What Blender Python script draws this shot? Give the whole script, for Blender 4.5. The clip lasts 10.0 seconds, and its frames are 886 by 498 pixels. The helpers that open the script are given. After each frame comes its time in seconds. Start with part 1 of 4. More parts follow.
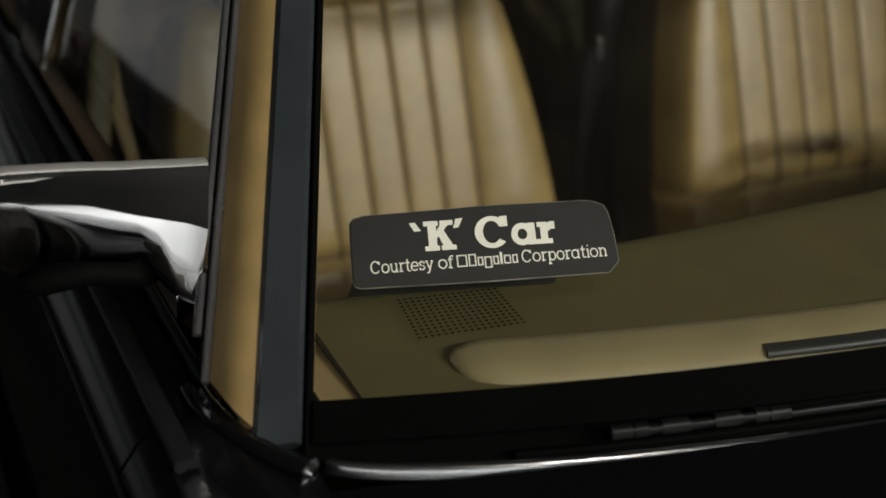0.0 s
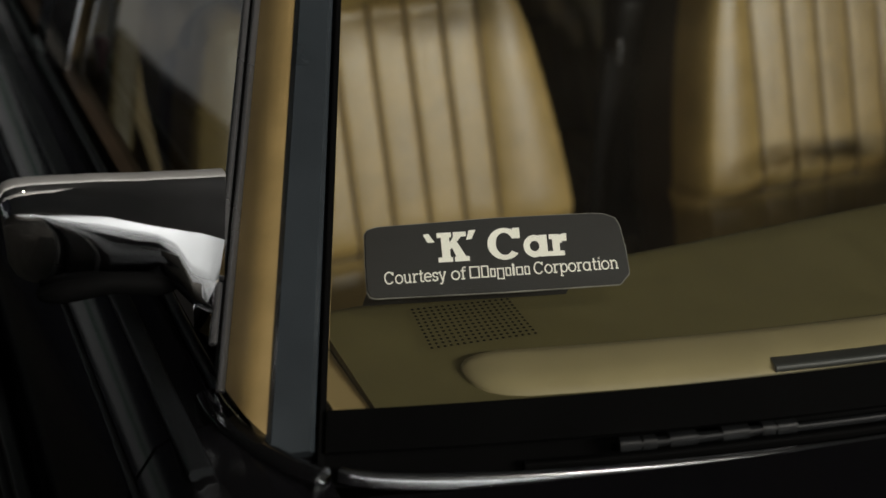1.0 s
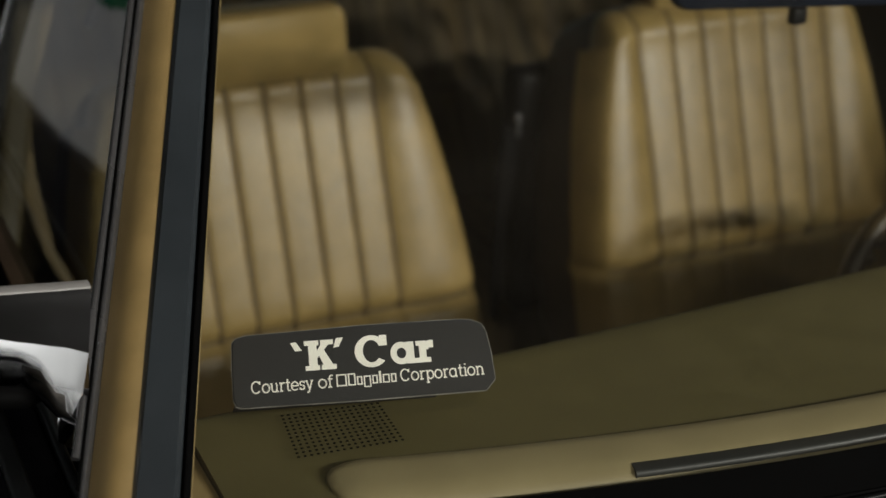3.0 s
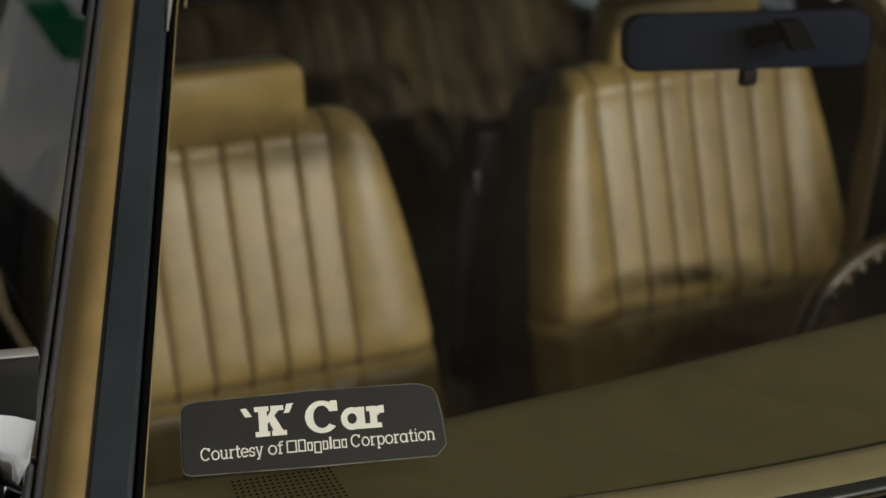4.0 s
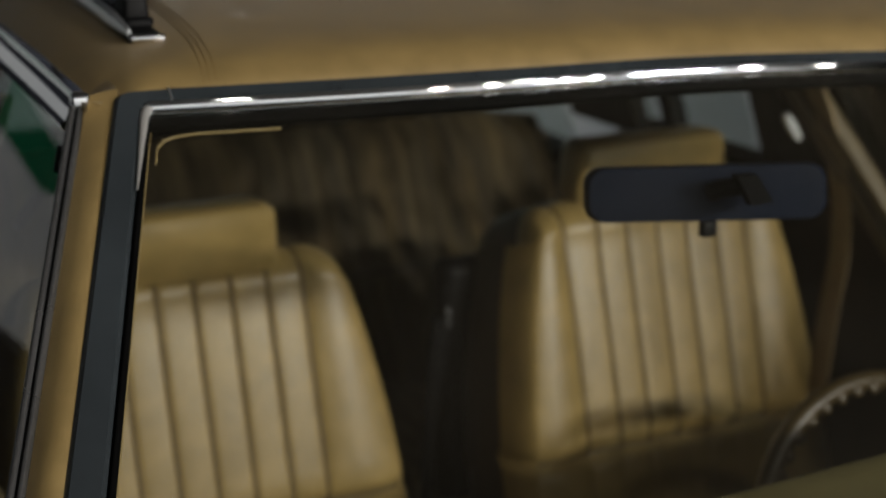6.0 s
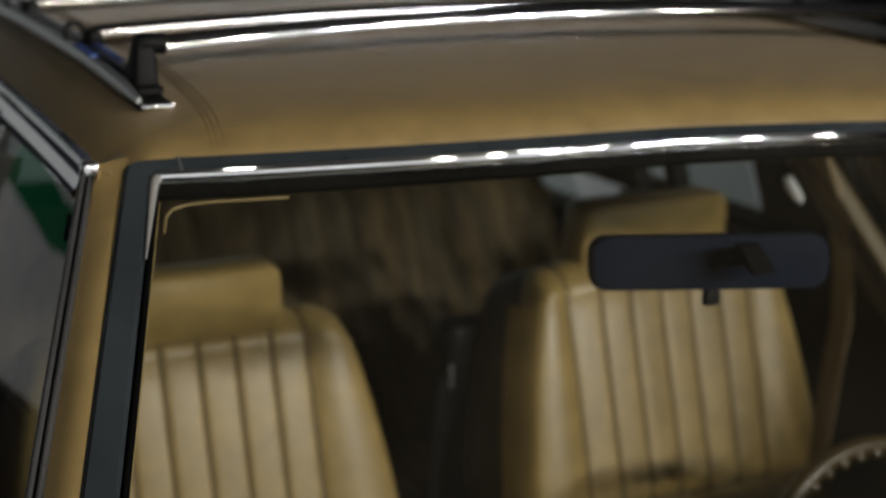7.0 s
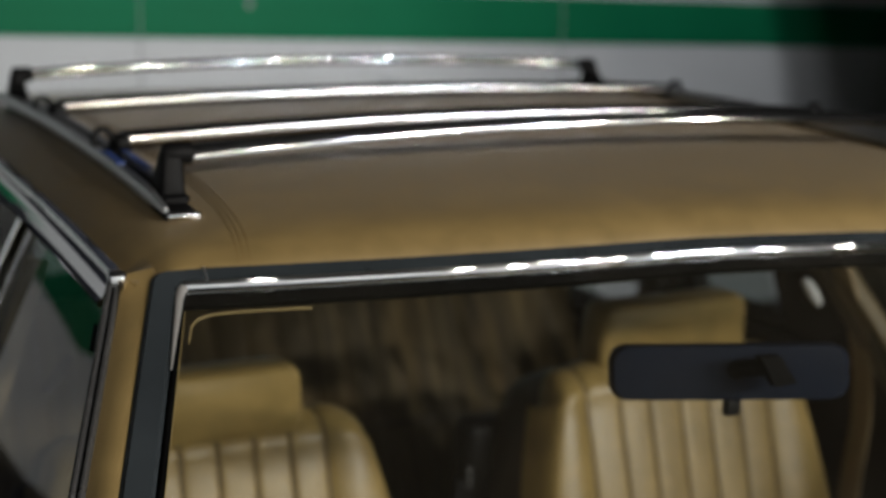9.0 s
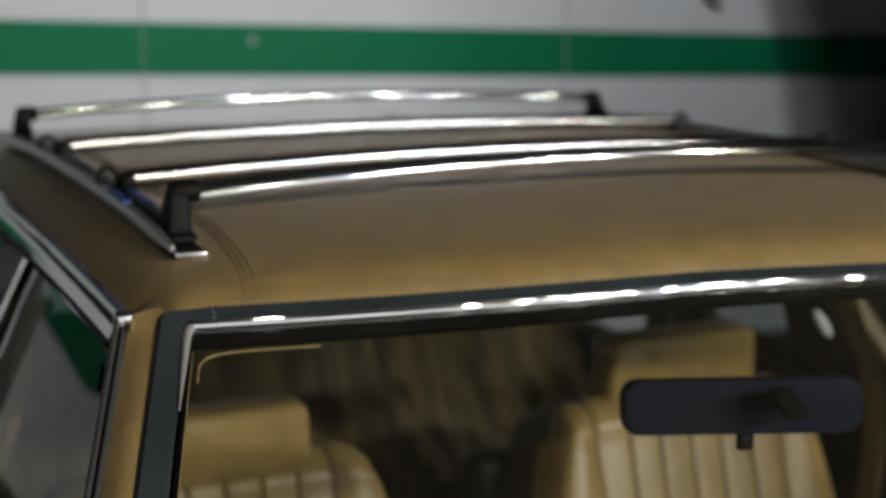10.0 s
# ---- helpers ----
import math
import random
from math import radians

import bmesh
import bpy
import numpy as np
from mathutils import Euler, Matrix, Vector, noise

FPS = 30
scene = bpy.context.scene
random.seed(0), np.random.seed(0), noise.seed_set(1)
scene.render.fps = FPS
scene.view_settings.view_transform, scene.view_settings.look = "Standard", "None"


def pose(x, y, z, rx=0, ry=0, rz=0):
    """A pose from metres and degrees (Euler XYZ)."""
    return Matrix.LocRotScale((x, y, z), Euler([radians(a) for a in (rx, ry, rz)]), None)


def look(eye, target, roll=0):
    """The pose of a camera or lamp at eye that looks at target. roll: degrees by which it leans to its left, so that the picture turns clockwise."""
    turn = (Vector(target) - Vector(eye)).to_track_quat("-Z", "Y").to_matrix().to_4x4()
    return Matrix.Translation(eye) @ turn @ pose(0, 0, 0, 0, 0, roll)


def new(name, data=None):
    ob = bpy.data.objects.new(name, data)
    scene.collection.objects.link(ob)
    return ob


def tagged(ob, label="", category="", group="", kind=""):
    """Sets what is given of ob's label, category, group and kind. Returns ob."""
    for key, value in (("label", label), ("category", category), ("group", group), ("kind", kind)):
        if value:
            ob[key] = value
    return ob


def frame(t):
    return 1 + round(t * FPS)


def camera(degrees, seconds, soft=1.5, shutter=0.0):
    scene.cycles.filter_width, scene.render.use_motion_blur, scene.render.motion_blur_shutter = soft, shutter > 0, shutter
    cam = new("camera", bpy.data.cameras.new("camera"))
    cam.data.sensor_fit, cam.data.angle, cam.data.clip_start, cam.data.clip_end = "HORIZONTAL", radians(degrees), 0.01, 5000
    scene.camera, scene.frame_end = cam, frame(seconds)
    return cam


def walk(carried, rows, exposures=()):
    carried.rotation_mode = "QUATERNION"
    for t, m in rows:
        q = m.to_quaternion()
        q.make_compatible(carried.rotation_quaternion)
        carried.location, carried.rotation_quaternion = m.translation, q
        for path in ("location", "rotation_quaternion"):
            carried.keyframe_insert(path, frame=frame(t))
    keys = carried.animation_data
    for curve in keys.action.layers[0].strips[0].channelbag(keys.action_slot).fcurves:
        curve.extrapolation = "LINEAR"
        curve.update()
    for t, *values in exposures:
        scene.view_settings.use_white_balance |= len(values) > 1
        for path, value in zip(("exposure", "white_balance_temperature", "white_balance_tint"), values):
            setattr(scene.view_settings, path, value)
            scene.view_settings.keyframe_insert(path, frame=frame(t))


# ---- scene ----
# The car is the measure of the place: x across it, y towards its tail, z up from the floor.
cam = camera(34.68, 10.0)
cam.data.dof.use_dof = True
cam.data.dof.focus_distance = 0.95
cam.data.dof.aperture_fstop = 4.8

ROWS = [
    (0.0, -0.8947, -0.6963, 1.4344, 23.05, -24.40, -1.09),
    (0.5, -0.8955, -0.7007, 1.4375, 22.10, -24.49, -0.93),
    (1.0, -0.8908, -0.7049, 1.4510, 22.00, -24.71, -1.06),
    (1.5, -0.8816, -0.7086, 1.4641, 22.62, -25.01, -0.45),
    (2.0, -0.8749, -0.7091, 1.4764, 23.92, -24.74, 0.02),
    (2.5, -0.8595, -0.7124, 1.4874, 24.41, -23.97, -0.20),
    (4.0, -0.8367, -0.7178, 1.5056, 26.45, -21.13, 0.05),
    (4.5, -0.8346, -0.7199, 1.5157, 26.90, -19.93, 0.31),
    (5.0, -0.8322, -0.7221, 1.5252, 27.12, -18.58, 0.62),
    (5.5, -0.8268, -0.7279, 1.5346, 27.27, -17.51, 0.50),
    (7.0, -0.8325, -0.7320, 1.5668, 27.16, -14.78, 0.80),
    (7.5, -0.8362, -0.7336, 1.5757, 27.25, -13.63, 0.98),
    (8.0, -0.8372, -0.7341, 1.5825, 27.25, -12.80, 0.52),
    (8.5, -0.8410, -0.7394, 1.5914, 27.12, -12.25, 0.66),
    (9.0, -0.8407, -0.7329, 1.5928, 26.49, -11.44, 1.02),
    (9.5, -0.8400, -0.7268, 1.5928, 26.35, -10.61, 0.58),
    (10.0, -0.8402, -0.7228, 1.5935, 26.30, -10.10, 0.37),
]


def aim(x, y, z, heading, pitch, roll):
    h, p = radians(heading), radians(pitch)
    way = Vector((math.sin(h) * math.cos(p), math.cos(h) * math.cos(p), math.sin(p)))
    return look((x, y, z), Vector((x, y, z)) + way, roll)


walk(cam, [(t, aim(*row)) for t, *row in ROWS])

# ---- light ----
world = bpy.data.worlds.new("dim_hall")
scene.world = world
world.use_nodes = True
world.node_tree.nodes["Background"].inputs[0].default_value = (0.75, 0.85, 1.0, 1)
world.node_tree.nodes["Background"].inputs[1].default_value = 0.02

TRACK = [  # small ceiling spots before the car: x, y, z, watts, colour
    (0.61, -3.68, 2.80, 8.2, (1.0, 0.88, 0.68)),
    (1.13, -3.97, 2.90, 9.2, (1.0, 0.92, 0.78)),
    (1.49, -3.59, 2.80, 8.2, (0.88, 0.93, 1.0)),
    (1.85, -3.97, 2.80, 10.2, (1.0, 0.93, 0.80)),
    (2.27, -4.25, 2.90, 9.2, (1.0, 0.95, 0.87)),
    (2.44, -3.68, 2.75, 9.2, (0.92, 0.95, 1.0)),
    (2.97, -3.97, 2.85, 8.2, (1.0, 0.96, 0.90)),
    (3.67, -3.97, 2.80, 7.1, (1.0, 0.92, 0.80)),
]
for lx, ly, lz, watts, colour in TRACK:
    lamp = bpy.data.lights.new("track_spot", "AREA")
    lamp.shape, lamp.size, lamp.energy, lamp.color, lamp.spread = "DISK", 0.12, watts, colour, radians(100)
    new("track_spot", lamp).matrix_world = look((lx, ly, lz), (0.1, 0.7, 1.1))
# two tight spots close over the nose of the car, one for each side of the cabin; the driver's one is an added fill
for lx, watts, cone, target in ((-0.70, 33, 32, (-0.55, 0.34, 0.94)), (0.80, 14, 34, (0.42, 0.55, 0.90))):
    near = bpy.data.lights.new("near_spot", "SPOT")
    near.energy, near.color, near.spot_size, near.spot_blend, near.shadow_soft_size = watts, (1.0, 0.94, 0.82), radians(cone), 0.8, 0.06
    new("near_spot", near).matrix_world = look((lx, -1.9, 2.85), target)
WALL_FILLS = [  # long unseen fill lights added to brighten the walls: x, y, z, target, watts, length, width, colour
    (-5.11, -2.59, 3.00, (-5.69, -3.76, 1.2), 72, 2.6, 0.12, (1.0, 0.975, 0.90)),
    (-2.15, -4.06, 3.00, (-2.73, -5.22, 1.2), 60, 2.6, 0.12, (1.0, 0.975, 0.90)),
    (0.54, -5.39, 3.00, (-0.04, -6.55, 1.2), 58, 2.6, 0.12, (1.0, 0.975, 0.90)),
    (6.54, -8.35, 3.00, (5.97, -9.52, 1.2), 66, 2.6, 0.12, (1.0, 0.975, 0.90)),
    (3.23, -6.72, 3.00, (2.65, -7.88, 1.2), 72, 2.6, 0.12, (1.0, 0.975, 0.90)),
    (-2.4, 2.2, 3.05, (-2.2, 4.2, 1.2), 3, 1.5, 0.20, (0.97, 0.98, 1.0)),
]
for lx, ly, lz, target, watts, length, width, colour in WALL_FILLS:
    lamp = bpy.data.lights.new("wall_fill", "AREA")
    lamp.shape, lamp.size, lamp.size_y, lamp.energy, lamp.color, lamp.spread = "RECTANGLE", length, width, watts, colour, radians(96 if ly > 0 else 120)
    new("wall_fill", lamp).matrix_world = look((lx, ly, lz), target)
# spots added out of view to wash the back wall; their soft cone edge stands in for the shadow towards the drape
for watts, cone, blend in ((146, 63.4, 0.09), (50, 70.5, 0.16)):
    wash = bpy.data.lights.new("wall_spot", "SPOT")
    wash.energy, wash.color, wash.spot_size, wash.spot_blend, wash.shadow_soft_size = watts, (0.97, 0.98, 1.0), radians(cone), blend, 0.05
    new("wall_spot", wash).matrix_world = look((1.3, 1.7, 3.1), (1.35, 4.2, 1.4))



# ---- materials ----
def material(name, colour, rough=0.5, metal=0.0, bump=0.0, scale=60.0, vary=0.12, coat=0.0, kind="NOISE", spec=0.5, stretch=(1, 1, 1), sheen=0.0):
    """A surface with blotches at one scale and grain with relief at another."""
    m = bpy.data.materials.new(name)
    m.use_nodes = True
    nt = m.node_tree
    bs = nt.nodes["Principled BSDF"]
    bs.inputs["Roughness"].default_value = rough
    bs.inputs["Metallic"].default_value = metal
    bs.inputs["Coat Weight"].default_value = coat
    bs.inputs["Coat Roughness"].default_value = 0.05
    bs.inputs["Specular IOR Level"].default_value = spec
    bs.inputs["Sheen Weight"].default_value = sheen
    bs.inputs["Sheen Roughness"].default_value = 0.4
    co = nt.nodes.new("ShaderNodeTexCoord")
    mp = nt.nodes.new("ShaderNodeMapping")
    mp.inputs["Scale"].default_value = stretch
    nt.links.new(co.outputs["Object"], mp.inputs["Vector"])
    big = nt.nodes.new("ShaderNodeTexNoise")
    big.inputs["Scale"].default_value = scale / 9
    big.inputs["Detail"].default_value = 5
    nt.links.new(mp.outputs["Vector"], big.inputs["Vector"])
    if kind == "VORONOI":
        fine = nt.nodes.new("ShaderNodeTexVoronoi")
        fine.feature = "DISTANCE_TO_EDGE"
        out = fine.outputs["Distance"]
    else:
        fine = nt.nodes.new("ShaderNodeTexNoise")
        fine.inputs["Detail"].default_value = 8
        out = fine.outputs["Fac"]
    fine.inputs["Scale"].default_value = scale * 4
    nt.links.new(mp.outputs["Vector"], fine.inputs["Vector"])
    ramp = nt.nodes.new("ShaderNodeValToRGB")
    a, b = ramp.color_ramp.elements
    a.position, b.position = 0.3, 0.7
    a.color = (*[c * (1 - vary) for c in colour], 1)
    b.color = (*[min(1, c * (1 + vary)) for c in colour], 1)
    nt.links.new(big.outputs["Fac"], ramp.inputs["Fac"])
    nt.links.new(ramp.outputs["Color"], bs.inputs["Base Color"])
    mr = nt.nodes.new("ShaderNodeMapRange")
    mr.inputs["To Min"].default_value = max(0.0, rough - 0.25 * rough)
    mr.inputs["To Max"].default_value = min(1.0, rough + 0.25 * rough)
    nt.links.new(big.outputs["Fac"], mr.inputs["Value"])
    nt.links.new(mr.outputs["Result"], bs.inputs["Roughness"])
    if bump:
        bp = nt.nodes.new("ShaderNodeBump")
        bp.inputs["Strength"].default_value = bump
        bp.inputs["Distance"].default_value = 0.0006
        nt.links.new(out, bp.inputs["Height"])
        nt.links.new(bp.outputs["Normal"], bs.inputs["Normal"])
    return m


def clear_glass(name, tint, gloss_rough=0.0, gloss=0.07, veil=0.008):
    """A thin pane: see-through, whose mirror gloss grows towards grazing."""
    m = bpy.data.materials.new(name)
    m.use_nodes = True
    nt = m.node_tree
    nt.nodes.clear()
    out = nt.nodes.new("ShaderNodeOutputMaterial")
    mix = nt.nodes.new("ShaderNodeMixShader")
    tr = nt.nodes.new("ShaderNodeBsdfTransparent")
    tr.inputs["Color"].default_value = (*tint, 1)
    gl = nt.nodes.new("ShaderNodeBsdfGlossy")
    gl.inputs["Roughness"].default_value = gloss_rough
    lw = nt.nodes.new("ShaderNodeLayerWeight")
    lw.inputs["Blend"].default_value = 0.5
    pw = nt.nodes.new("ShaderNodeMath")
    pw.operation, pw.inputs[1].default_value = "POWER", 4.2
    ma = nt.nodes.new("ShaderNodeMath")
    ma.operation, ma.inputs[1].default_value, ma.inputs[2].default_value = "MULTIPLY_ADD", 0.92, gloss
    nt.links.new(lw.outputs["Facing"], pw.inputs[0])
    nt.links.new(pw.outputs[0], ma.inputs[0])
    nt.links.new(ma.outputs[0], mix.inputs[0])
    nt.links.new(tr.outputs[0], mix.inputs[1])
    nt.links.new(gl.outputs[0], mix.inputs[2])
    # a pale diffuse film that lifts the dark cabin, standing in for glare
    haze = nt.nodes.new("ShaderNodeBsdfDiffuse")
    haze.inputs["Color"].default_value = (0.80, 0.70, 0.52, 1)
    co = nt.nodes.new("ShaderNodeTexCoord")
    no = nt.nodes.new("ShaderNodeTexNoise")
    no.inputs["Scale"].default_value, no.inputs["Detail"].default_value = 7.0, 6.0
    mr = nt.nodes.new("ShaderNodeMapRange")
    mr.inputs["From Min"].default_value, mr.inputs["From Max"].default_value = 0.35, 0.7
    mr.inputs["To Min"].default_value, mr.inputs["To Max"].default_value = veil * 0.6, veil * 1.5
    film = nt.nodes.new("ShaderNodeMixShader")
    nt.links.new(co.outputs["Object"], no.inputs["Vector"])
    nt.links.new(no.outputs["Fac"], mr.inputs["Value"])
    nt.links.new(mr.outputs["Result"], film.inputs[0])
    nt.links.new(mix.outputs[0], film.inputs[1])
    nt.links.new(haze.outputs[0], film.inputs[2])
    nt.links.new(film.outputs[0], out.inputs[0])
    return m


VINYL = material("roof_vinyl", (0.222, 0.154, 0.061), 0.34, 0, 0.22, 260, 0.14, kind="VORONOI", spec=0.55, sheen=0.09)
SEAM = material("roof_seam_thread", (0.200, 0.128, 0.048), 0.7, 0, 0.2, 200, 0.1)
PAINT = material("black_paint", (0.004, 0.0038, 0.0045), 0.14, 0, 0.0, 12, 0.2, spec=0.20)
RUBBER = material("dark_moulding", (0.027, 0.033, 0.038), 0.24, 0, 0.06, 120, 0.15, spec=0.9)
SIDETRIM = material("black_side_trim", (0.008, 0.009, 0.010), 0.42, 0, 0.12, 120, 0.2, spec=0.25)
BLACK = material("black_plastic", (0.004, 0.004, 0.0045), 0.55, 0, 0.25, 160, 0.2, spec=0.15)
GLOSS = material("black_gloss_post", (0.004, 0.004, 0.0045), 0.10, 0, 0.0, 40, 0.2, coat=1.0)
SEAL = material("black_rubber_seal", (0.0018, 0.0018, 0.0018), 0.7, 0, 0.1, 160, 0.2, spec=0.04)
CHROME = material("chrome", (0.74, 0.75, 0.78), 0.035, 1, 0.01, 90, 0.05)
STRIP = material("hood_strip_metal", (0.62, 0.63, 0.66), 0.22, 1, 0.03, 90, 0.10)
BARCHROME = material("rack_bar_chrome", (0.60, 0.61, 0.64), 0.07, 1, 0.02, 90, 0.05)
SATIN = material("satin_metal", (0.46, 0.45, 0.44), 0.38, 0.5, 0.05, 90, 0.08)
DRIPM = material("dull_drip_rail", (0.17, 0.17, 0.175), 0.26, 0.75, 0.05, 90, 0.08)
RAILM = material("grey_rail", (0.62, 0.64, 0.67), 0.32, 0.85, 0.15, 120, 0.10, stretch=(4, 0.3, 4))
SLIDE = material("polished_sliding_bar", (0.44, 0.44, 0.46), 0.15, 1, 0.02, 90, 0.08, stretch=(0.3, 3, 3))
DULL = material("brushed_rail", (0.36, 0.345, 0.335), 0.20, 1, 0.15, 120, 0.10, stretch=(4, 0.3, 4))
SEATV = material("seat_vinyl", (0.262, 0.182, 0.064), 0.35, 0, 0.25, 220, 0.14, kind="VORONOI", spec=0.45)
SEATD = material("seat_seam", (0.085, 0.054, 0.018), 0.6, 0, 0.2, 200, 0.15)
SHELL = material("seat_back_shell", (0.048, 0.031, 0.017), 0.5, 0, 0.2, 150, 0.2)
DASH = material("dash_vinyl", (0.102, 0.086, 0.033), 0.62, 0, 0.5, 240, 0.08, kind="VORONOI", spec=0.3)
TRAY = material("dash_light_pad", (0.275, 0.228, 0.118), 0.5, 0, 0.3, 200, 0.08)
TRIM = material("tan_trim", (0.27, 0.195, 0.085), 0.45, 0, 0.25, 200, 0.1)
# tan trim darkened in its colour, since little light reaches the door post
DIMTRIM = material("dimmed_tan_trim", (0.10, 0.074, 0.034), 0.5, 0, 0.25, 200, 0.1)
HEADLINE = material("headliner_cloth", (0.16, 0.12, 0.065), 0.9, 0, 0.4, 300, 0.1)
VELOUR = material("brown_velour", (0.165, 0.118, 0.055), 0.75, 0, 0.5, 60, 0.60, stretch=(5, 1, 0.35))
CARPET = material("dark_carpet", (0.012, 0.009, 0.006), 0.95, 0, 0.8, 300, 0.3)
CARD = material("black_card", (0.0095, 0.0092, 0.0095), 0.55, 0, 0.1, 180, 0.1)
SLOT = material("grey_slot_grille", (0.022, 0.024, 0.023), 0.5, 0, 0.2, 160, 0.2)
CARDEDGE = material("worn_card_edge", (0.20, 0.19, 0.17), 0.8, 0, 0.3, 300, 0.6)
INK = material("cream_print", (0.88, 0.85, 0.77), 0.7, 0, 0.05, 200, 0.04)
MIRRORBACK = material("mirror_back", (0.0040, 0.0075, 0.0175), 0.5, 0, 0.08, 120, 0.15, spec=0.10)
BLUE = material("blue_strip", (0.03, 0.07, 0.27), 0.4, 0, 0.1, 120, 0.1)
STRAP = material("tan_belt_webbing", (0.24, 0.17, 0.085), 0.7, 0, 0.5, 300, 0.1)
RED = material("red_plastic", (0.11, 0.006, 0.007), 0.35, 0, 0.0, 100, 0.1)
PALE = material("pale_plastic", (0.62, 0.62, 0.60), 0.25, 0, 0.0, 100, 0.05)
WHEELV = material("wheel_vinyl", (0.048, 0.033, 0.012), 0.33, 0, 0.2, 160, 0.15)
GLASS = clear_glass("windshield_glass", (0.90, 0.93, 0.90))
SIDEGLASS = clear_glass("side_glass", (0.36, 0.40, 0.385), 0.0, 0.07, 0.002)
REARGLASS = clear_glass("rear_glass", (0.70, 0.76, 0.74), 0.0, 0.07, 0.002)
WIPER = material("wiper_black", (0.0045, 0.005, 0.0055), 0.5, 0, 0.1, 120, 0.2, spec=0.4)
MIRRORCHROME = material("door_mirror_chrome", (0.60, 0.60, 0.62), 0.05, 1, 0.02, 60, 0.06)
SILVER = material("mirror_glass", (0.8, 0.8, 0.8), 0.01, 1, 0, 50, 0.0)
WHITEWALL = material("white_wall_paint", (0.53, 0.55, 0.565), 0.7, 0, 0.25, 9, 0.07)
GREENBAND = material("green_wall_paint", (0.002, 0.135, 0.058), 0.6, 0, 0.2, 9, 0.12, spec=0.2)
JOINT = material("wall_joint_filler", (0.27, 0.28, 0.28), 0.8, 0, 0.2, 40, 0.1)
CONCRETE = material("dark_floor", (0.065, 0.060, 0.052), 0.95, 0, 0.3, 14, 0.3, spec=0.1)
CEIL = material("ceiling_paint", (0.13, 0.13, 0.128), 0.9, 0, 0.2, 8, 0.15)
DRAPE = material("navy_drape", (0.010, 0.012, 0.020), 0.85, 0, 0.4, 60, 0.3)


# ---- shaping helpers ----
def mesh_from(name, verts, faces, mat, smooth=True):
    me = bpy.data.meshes.new(name)
    me.from_pydata([tuple(v) for v in verts], [], faces)
    me.materials.append(mat)
    me.validate()
    me.update()
    if smooth:
        me.shade_smooth()
        me.set_sharp_from_angle(angle=radians(38))
    return me


def part(name, me, parent, label="", kind=""):
    ob = new(name, me)
    if parent:
        ob.parent = parent
    return tagged(ob, label, kind=kind)


def join(*meshes):
    """Several (verts, faces) lists as one."""
    vs, fs = [], []
    for v, f in meshes:
        n = len(vs)
        vs += list(v)
        fs += [tuple(i + n for i in face) for face in f]
    return vs, fs


def loft(rings, closed=True, caps=True):
    n = len(rings[0])
    vs = [v for r in rings for v in r]
    fs = []
    for i in range(len(rings) - 1):
        for j in range(n if closed else n - 1):
            k = (j + 1) % n
            fs.append((i * n + j, i * n + k, (i + 1) * n + k, (i + 1) * n + j))
    if closed and caps:
        fs.append(tuple(reversed(range(n))))
        fs.append(tuple((len(rings) - 1) * n + j for j in range(n)))
    return vs, fs


def sheet(fn, us, vs_, thick=0.0):
    """A grid surface fn(u, v); with thickness it is closed along the normals."""
    rows = [[Vector(fn(u, v)) for u in us] for v in vs_]
    nu, nv = len(us), len(vs_)
    pts = [p for r in rows for p in r]
    fs = [(j * nu + i, j * nu + i + 1, (j + 1) * nu + i + 1, (j + 1) * nu + i) for j in range(nv - 1) for i in range(nu - 1)]
    if not thick:
        return pts, fs
    back = []
    for j in range(nv):
        for i in range(nu):
            du = rows[j][min(i + 1, nu - 1)] - rows[j][max(i - 1, 0)]
            dv = rows[min(j + 1, nv - 1)][i] - rows[max(j - 1, 0)][i]
            back.append(rows[j][i] - du.cross(dv).normalized() * thick)
    n = len(pts)
    fs += [tuple(n + k for k in reversed(f)) for f in fs]
    rim = [i for i in range(nu)] + [j * nu + nu - 1 for j in range(1, nv)] + [(nv - 1) * nu + i for i in range(nu - 2, -1, -1)] + [j * nu for j in range(nv - 2, 0, -1)]
    for a, b in zip(rim, rim[1:] + rim[:1]):
        fs.append((b, a, n + a, n + b))
    return pts + back, fs


def span(a, b, n):
    return [a + (b - a) * i / (n - 1) for i in range(n)]


def sweep(path, profile, up=(0, 0, 1), caps=True, closed=True, scales=None):
    """profile: (side, up) pairs carried along the path."""
    path = [Vector(p) for p in path]
    up = Vector(up)
    rings = []
    for i, p in enumerate(path):
        way = (path[min(i + 1, len(path) - 1)] - path[max(i - 1, 0)]).normalized()
        side = way.cross(up).normalized()
        top = side.cross(way)
        k = scales[i] if scales else 1.0
        rings.append([p + side * a * k + top * b * k for a, b in profile])
    return loft(rings, closed, caps)


def circle(r, n=12, flat=1.0):
    return [(r * math.cos(2 * math.pi * i / n), r * flat * math.sin(2 * math.pi * i / n)) for i in range(n)]


def slab(w, h, r=None, n=3):
    """A rounded rectangle as a profile."""
    r = min(w, h) * 0.3 if r is None else r
    out = []
    for cx, cy, a0 in ((w / 2 - r, h / 2 - r, 0), (-w / 2 + r, h / 2 - r, 90), (-w / 2 + r, -h / 2 + r, 180), (w / 2 - r, -h / 2 + r, 270)):
        for k in range(n + 1):
            a = radians(a0 + 90 * k / n)
            out.append((cx + r * math.cos(a), cy + r * math.sin(a)))
    return out


